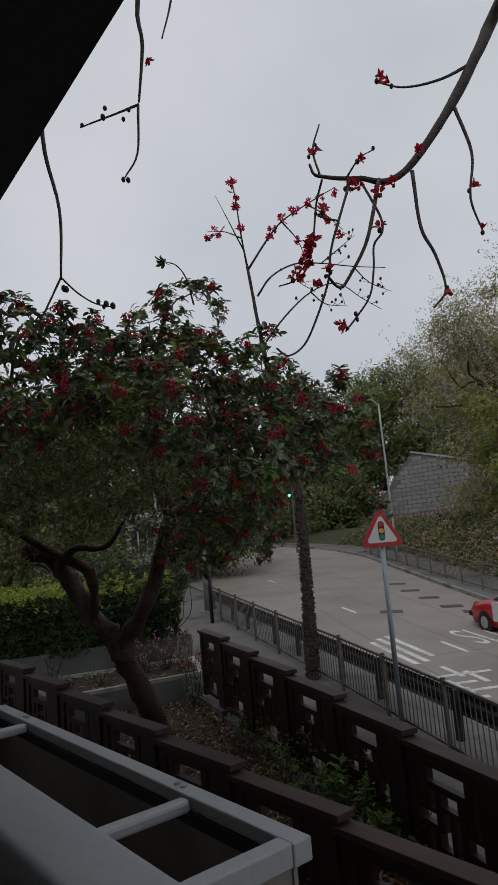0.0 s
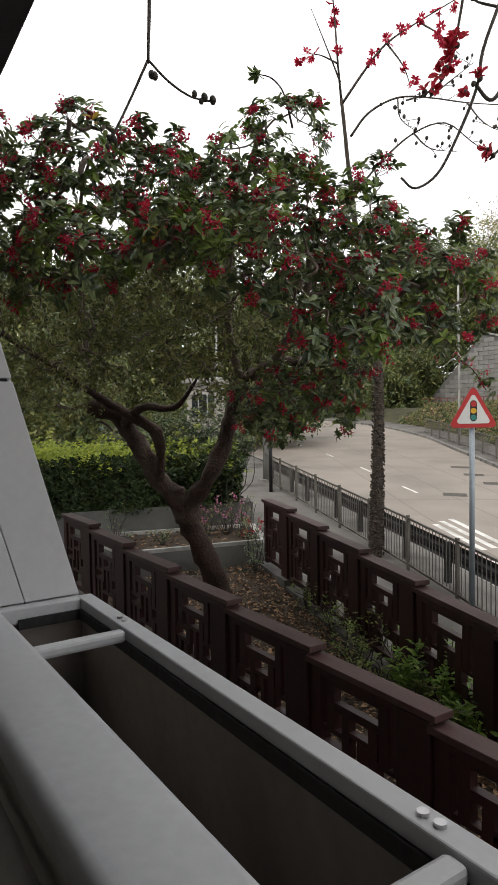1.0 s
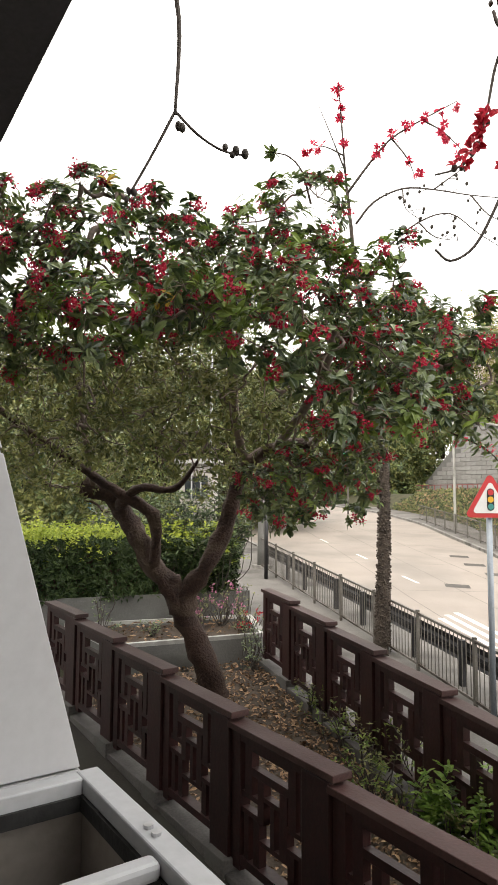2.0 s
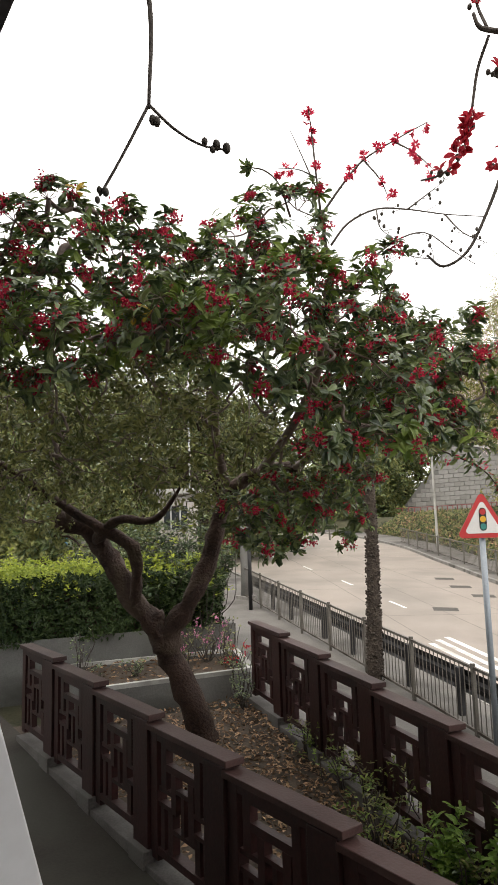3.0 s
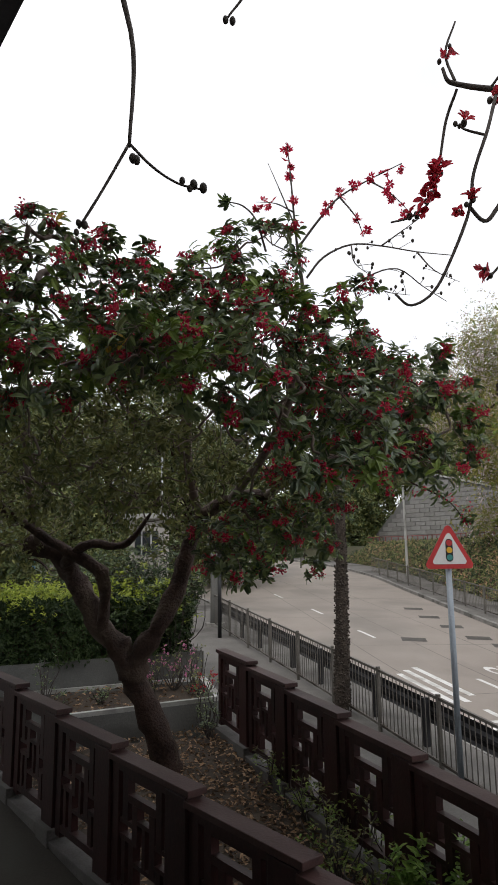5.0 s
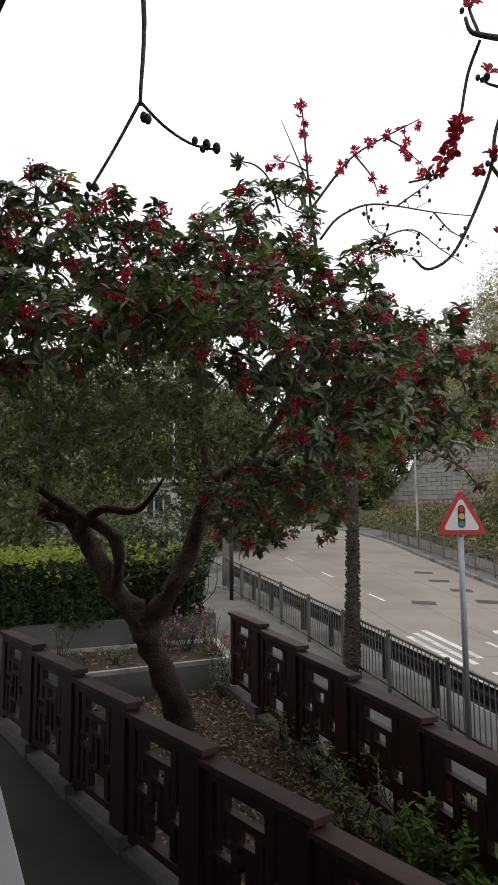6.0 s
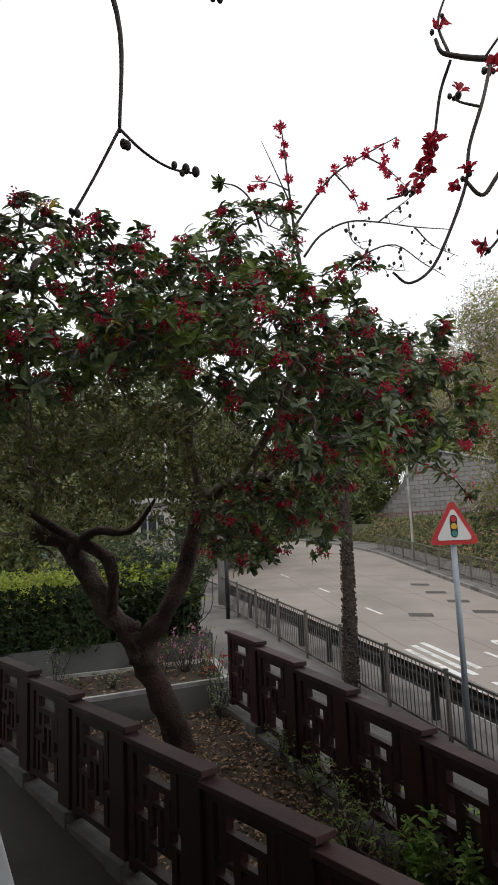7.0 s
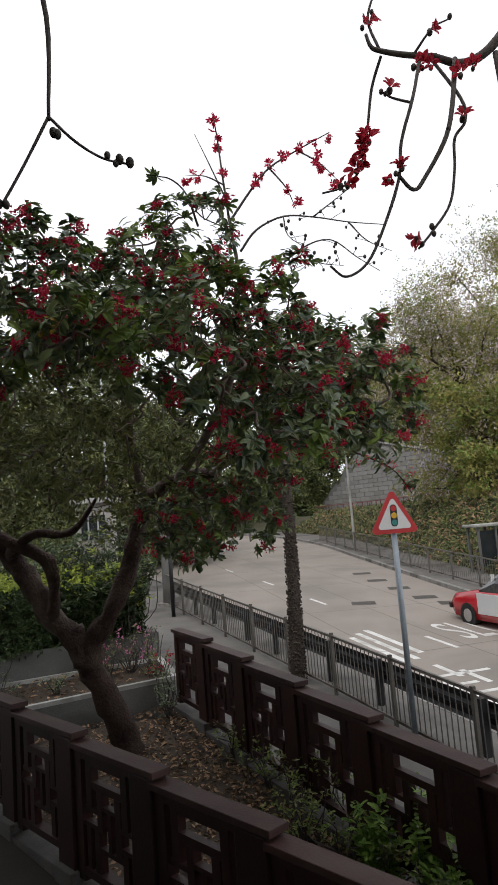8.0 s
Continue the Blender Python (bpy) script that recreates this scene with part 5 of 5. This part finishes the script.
for x, y, h in ((-3.05, 16.0, 1.5), (-3.7, 15.75, 1.4), (-3.5, 16.8, 2.35), (-3.0, 16.6, 1.9), (-4.2, 16.6, 2.1), (-5.2, 16.2, 1.8)):
    shrub(x, y, ground_z(x, y) + 0.72, h, 0.75, [("hedge", 0.6), ("leaf", 0.3), ("hedgetop", 0.06)], 0.12, "dark broad-leaved bush rising from the hedge planter", 36, None, 8, 13)
for x, y, h in ((-4.9, 13.9, 0.8), (-4.6, 13.5, 0.6), (-3.9, 13.9, 0.35), (-1.95, 13.6, 0.75), (-1.85, 13.2, 0.5)):
    shrub(x, y, ground_z(x, y) + (0.25 if y > 13.7 else 0.0), h, 0.25, [("leaf", 0.7)], 0.07, "small bare-stemmed shrub by the planter wall", 8, None, 5, 4)
n = 260
px = rng.uniform(0, 1, n)
py = rng.uniform(0.1, 0.9, n)
pts = [on_ground(-4.1 + 2.2 * a - 0.9 * b, 12.8 + 1.2 * a + 1.8 * b, 0.30 + 0.03 * rng.random()) for a, b in zip(px, py)]
tagged(mesh_part("leaf_litter", leaf_mesh("planter_litter", pts, rng.normal(size=(n, 3)) * (1, 1, 0.2), rng.normal(size=(n, 3)) * 0.4 + (0, 0, 1), 0.10, 0.05), M["litter"]), "dry leaves on the planter soil", "leaf litter", kind="stuff")

# ---- street furniture ----
t = thing("lamp_post", pose(6.6, 40.6, ground_z(6.6, 40.6)), "tall pale grey street lamp post across the road", "lamp post")
part("pole", tube(bmesh.new(), [(0, 0, -0.2), (0, 0, 3), (-0.05, 0, 9.5)], 0.085, 0.055, 12, 3), M["coping"], t, smooth=True)
part("arm", tube(bmesh.new(), [(-0.05, 0, 9.4), (-0.5, -0.1, 9.8), (-1.4, -0.3, 9.95)], 0.045, 0.035, 8, 4), M["coping"], t, smooth=True)
part("lamp_head", boxes((-2.0, -1.35, -0.42, -0.2, 9.88, 10.0), bevel=0.04), M["steel"], t)
t = thing("bollard", pose(-2.51, 21.9, ground_z(-2.51, 21.9)), "slim black steel post on the pavement", "post")
part("post", tube(bmesh.new(), [(0, 0, -0.1), (0, 0, 2.4)], 0.06, 0.06, 12, 1), M["black"], t, smooth=True)
part("cap", disc_prism(bmesh.new(), (0, 0, 2.42), (0, 0, 1), 0.07, 0.05, 16), M["black"], t)
t = thing("utility_pole", pose(-2.85, 24.0, ground_z(-2.85, 24.0)), "thick grey concrete pole with a footing ring", "pole")
part("pole", tube(bmesh.new(), [(0, 0, -0.1), (0, 0, 2.6)], 0.17, 0.15, 14, 3), M["render"], t, smooth=True)
part("footing", disc_prism(bmesh.new(), (0, 0, 0.04), (0, 0, 1), 0.34, 0.1, 24), M["kerb"], t)
t = thing("traffic_light", pose(0.75, 50, ground_z(0.75, 50)), "distant traffic light showing green", "traffic light")
part("pole", tube(bmesh.new(), [(0, 0, -0.1), (0, 0, 4.6)], 0.07, 0.07, 10, 1), M["steel"], t)
part("housing", boxes((-0.36, -0.06, -0.14, 0.1, 4.1, 5.0), bevel=0.03), M["black"], t)
part("green_lens", disc_prism(bmesh.new(), (-0.21, -0.15, 4.27), (0, 1, 0), 0.11, 0.03, 16), green_lamp, t, "lit green lens")
for z in (4.55, 4.83):
    part("lens", disc_prism(bmesh.new(), (-0.21, -0.15, z), (0, 1, 0), 0.10, 0.03, 16), M["black"], t)
# pale kiosk and gate seen under the crown
t = thing("kiosk", pose(-6.3, 30, ground_z(-6.3, 30)), "small white guard kiosk with a flat cream roof", "kiosk")
part("wall", boxes((-0.75, 0.75, -0.6, 0.6, -0.2, 3.4), bevel=0.02), M["farwall"], t)
part("roof", boxes((-0.95, 0.95, -0.8, 0.8, 3.4, 3.62), bevel=0.02), M["coping"], t)
win = part("window", boxes((-0.5, 0.5, -0.63, -0.605, 1.9, 2.9)), M["glass"], t)
for x in (-0.2, 0.2):
    part("mullion", boxes((x - 0.03, x + 0.03, -0.66, -0.632, 1.9, 2.9)), M["white"], win)
t = thing("flag_pole", pose(-5.95, 30.9, ground_z(-5.95, 30.9)), "thin white flag pole beside the kiosk", "pole")
part("pole", tube(bmesh.new(), [(0, 0, -0.1), (0, 0, 9.0)], 0.06, 0.045, 10, 2), M["white"], t, smooth=True)
for x in (-12.2, -11.4):
    t = thing("play_post", pose(x, 30, ground_z(x, 30)), "bright blue painted steel post in the garden", "post", "blue posts")
    part("post", tube(bmesh.new(), [(0, 0, -0.1), (0, 0, 2.9)], 0.14, 0.14, 12, 1), M["blue"], t, smooth=True)
    part("cap", disc_prism(bmesh.new(), (0, 0, 2.93), (0, 0, 1), 0.17, 0.08, 16), M["blue"], t)
t = thing("garden_wall", pose(-17, 33, ground_z(-17, 33)), "pale rendered building wall behind the garden", "wall")
part("wall", boxes((-7, 4.0, 0, 0.3, -0.5, 4.6)), M["farwall"], t)
for i in range(4):
    w = part("window", boxes((-6 + 2.5 * i, -4.6 + 2.5 * i, -0.04, -0.004, 1.6, 3.2)), M["glass"], t)
    part("sill", boxes((-6.1 + 2.5 * i, -4.5 + 2.5 * i, -0.12, -0.004, 1.5, 1.59)), M["coping"], w)
# notice booth on the far pavement
t = thing("notice_booth", pose(9.45, 27.3, ground_z(9.45, 27.3), 0, 0, 12), "weathered metal-framed notice booth on the pavement", "booth")
for x in (-0.75, 0.0, 0.75):
    for y in (-0.35, 0.35):
        part("post", boxes((x - 0.04, x + 0.04, y - 0.04, y + 0.04, -0.1, 1.75)), M["render"], t)
part("roof", boxes((-0.9, 0.9, -0.5, 0.5, 1.751, 1.85), bevel=0.02), M["coping"], t)
for x in (-0.375, 0.375):
    part("panel", boxes((x - 0.33, x + 0.33, -0.36, -0.34, 0.25, 1.6)), M["glass"], t, "dark glazed panel")
part("rail", boxes((-0.71, 0.71, -0.03, 0.03, 0.8, 0.86)), M["render"], t)

# ---- the taxi on the road ----
TX = frame_at(on_ground(6.6, 18.1, -0.13), (-0.276, 0.961))
t = thing("taxi", TX, "red taxi with a silver roof on the far lane", "car")


def loft(sections):
    """A shell through cross-sections, each x, half-width low, half-width high, z low, z high."""
    bm = bmesh.new()
    rings = []
    for x, a, b, z0, z1 in sections:
        rings.append([bm.verts.new(p) for p in ((x, -a, z0), (x, -a * 1.02, (z0 + z1) / 2), (x, -b, z1), (x, 0, z1 + 0.02), (x, b, z1), (x, a * 1.02, (z0 + z1) / 2), (x, a, z0))])
    for p, q in zip(rings, rings[1:]):
        for i in range(6):
            bm.faces.new((p[i], p[i + 1], q[i + 1], q[i]))
        bm.faces.new((p[6], p[0], q[0], q[6]))
    bm.faces.new(rings[0])
    bm.faces.new(rings[-1][::-1])
    return bm


body = part("body", loft([(-2.33, 0.72, 0.66, 0.42, 0.82), (-2.2, 0.82, 0.76, 0.26, 0.92), (-1.5, 0.85, 0.80, 0.22, 0.95), (0, 0.85, 0.82, 0.22, 0.93), (1.2, 0.85, 0.80, 0.22, 0.92), (2.0, 0.82, 0.74, 0.26, 0.82), (2.3, 0.70, 0.62, 0.40, 0.70)]), M["carred"], t, smooth=True)
part("cabin", loft([(-1.45, 0.78, 0.62, 0.93, 1.0), (-1.0, 0.77, 0.58, 0.93, 1.38), (0.3, 0.77, 0.58, 0.93, 1.42), (0.95, 0.77, 0.62, 0.92, 1.0)]), M["glass"], t)
part("roof", loft([(-1.05, 0.60, 0.54, 1.37, 1.42), (-0.4, 0.61, 0.56, 1.41, 1.47), (0.3, 0.61, 0.55, 1.40, 1.45)]), M["carsilver"], t, "silver roof")
for y in (-0.875, 0.86):
    part("door", boxes((-0.95, -0.02, y, y + 0.015, 0.38, 0.9), bevel=0.006), M["carsilver"], t)
    part("door", boxes((0.02, 0.95, y, y + 0.015, 0.38, 0.9), bevel=0.006), M["carsilver"], t)
    for x in (-1.02, -0.05, 0.42):
        part("pillar", boxes((x, x + 0.07, y * 0.80 - 0.02, y * 0.80 + 0.03, 0.93, 1.38)), M["carsilver"], t)
for x in (-1.38, 1.38):
    for y in (-0.78, 0.78):
        wheel = part("wheel", disc_prism(bmesh.new(), (x, y, 0.31), (0, 1, 0), 0.31, 0.2, 28), M["rubber"], t)
        part("rim", disc_prism(bmesh.new(), (x, y * 1.135, 0.31), (0, 1, 0), 0.165, 0.02, 20), M["chrome"], wheel)
part("bumper", boxes((-2.4, -2.28, -0.8, 0.8, 0.42, 0.58), bevel=0.03), M["black"], t)
part("bumper", boxes((2.25, 2.37, -0.76, 0.76, 0.40, 0.55), bevel=0.03), M["black"], t)
part("licence_plate", boxes((-2.37, -2.335, -0.24, 0.24, 0.64, 0.76)), M["yellow"], t, "plain yellow plate")
for y in (-0.6, 0.6):
    part("tail_light", boxes((-2.36, -2.28, y - 0.14, y + 0.14, 0.64, 0.80), bevel=0.02), M["signred"], t)
part("roof_sign", boxes((-0.2, 0.0, -0.28, 0.28, 1.48, 1.62), bevel=0.03), M["coping"], t)
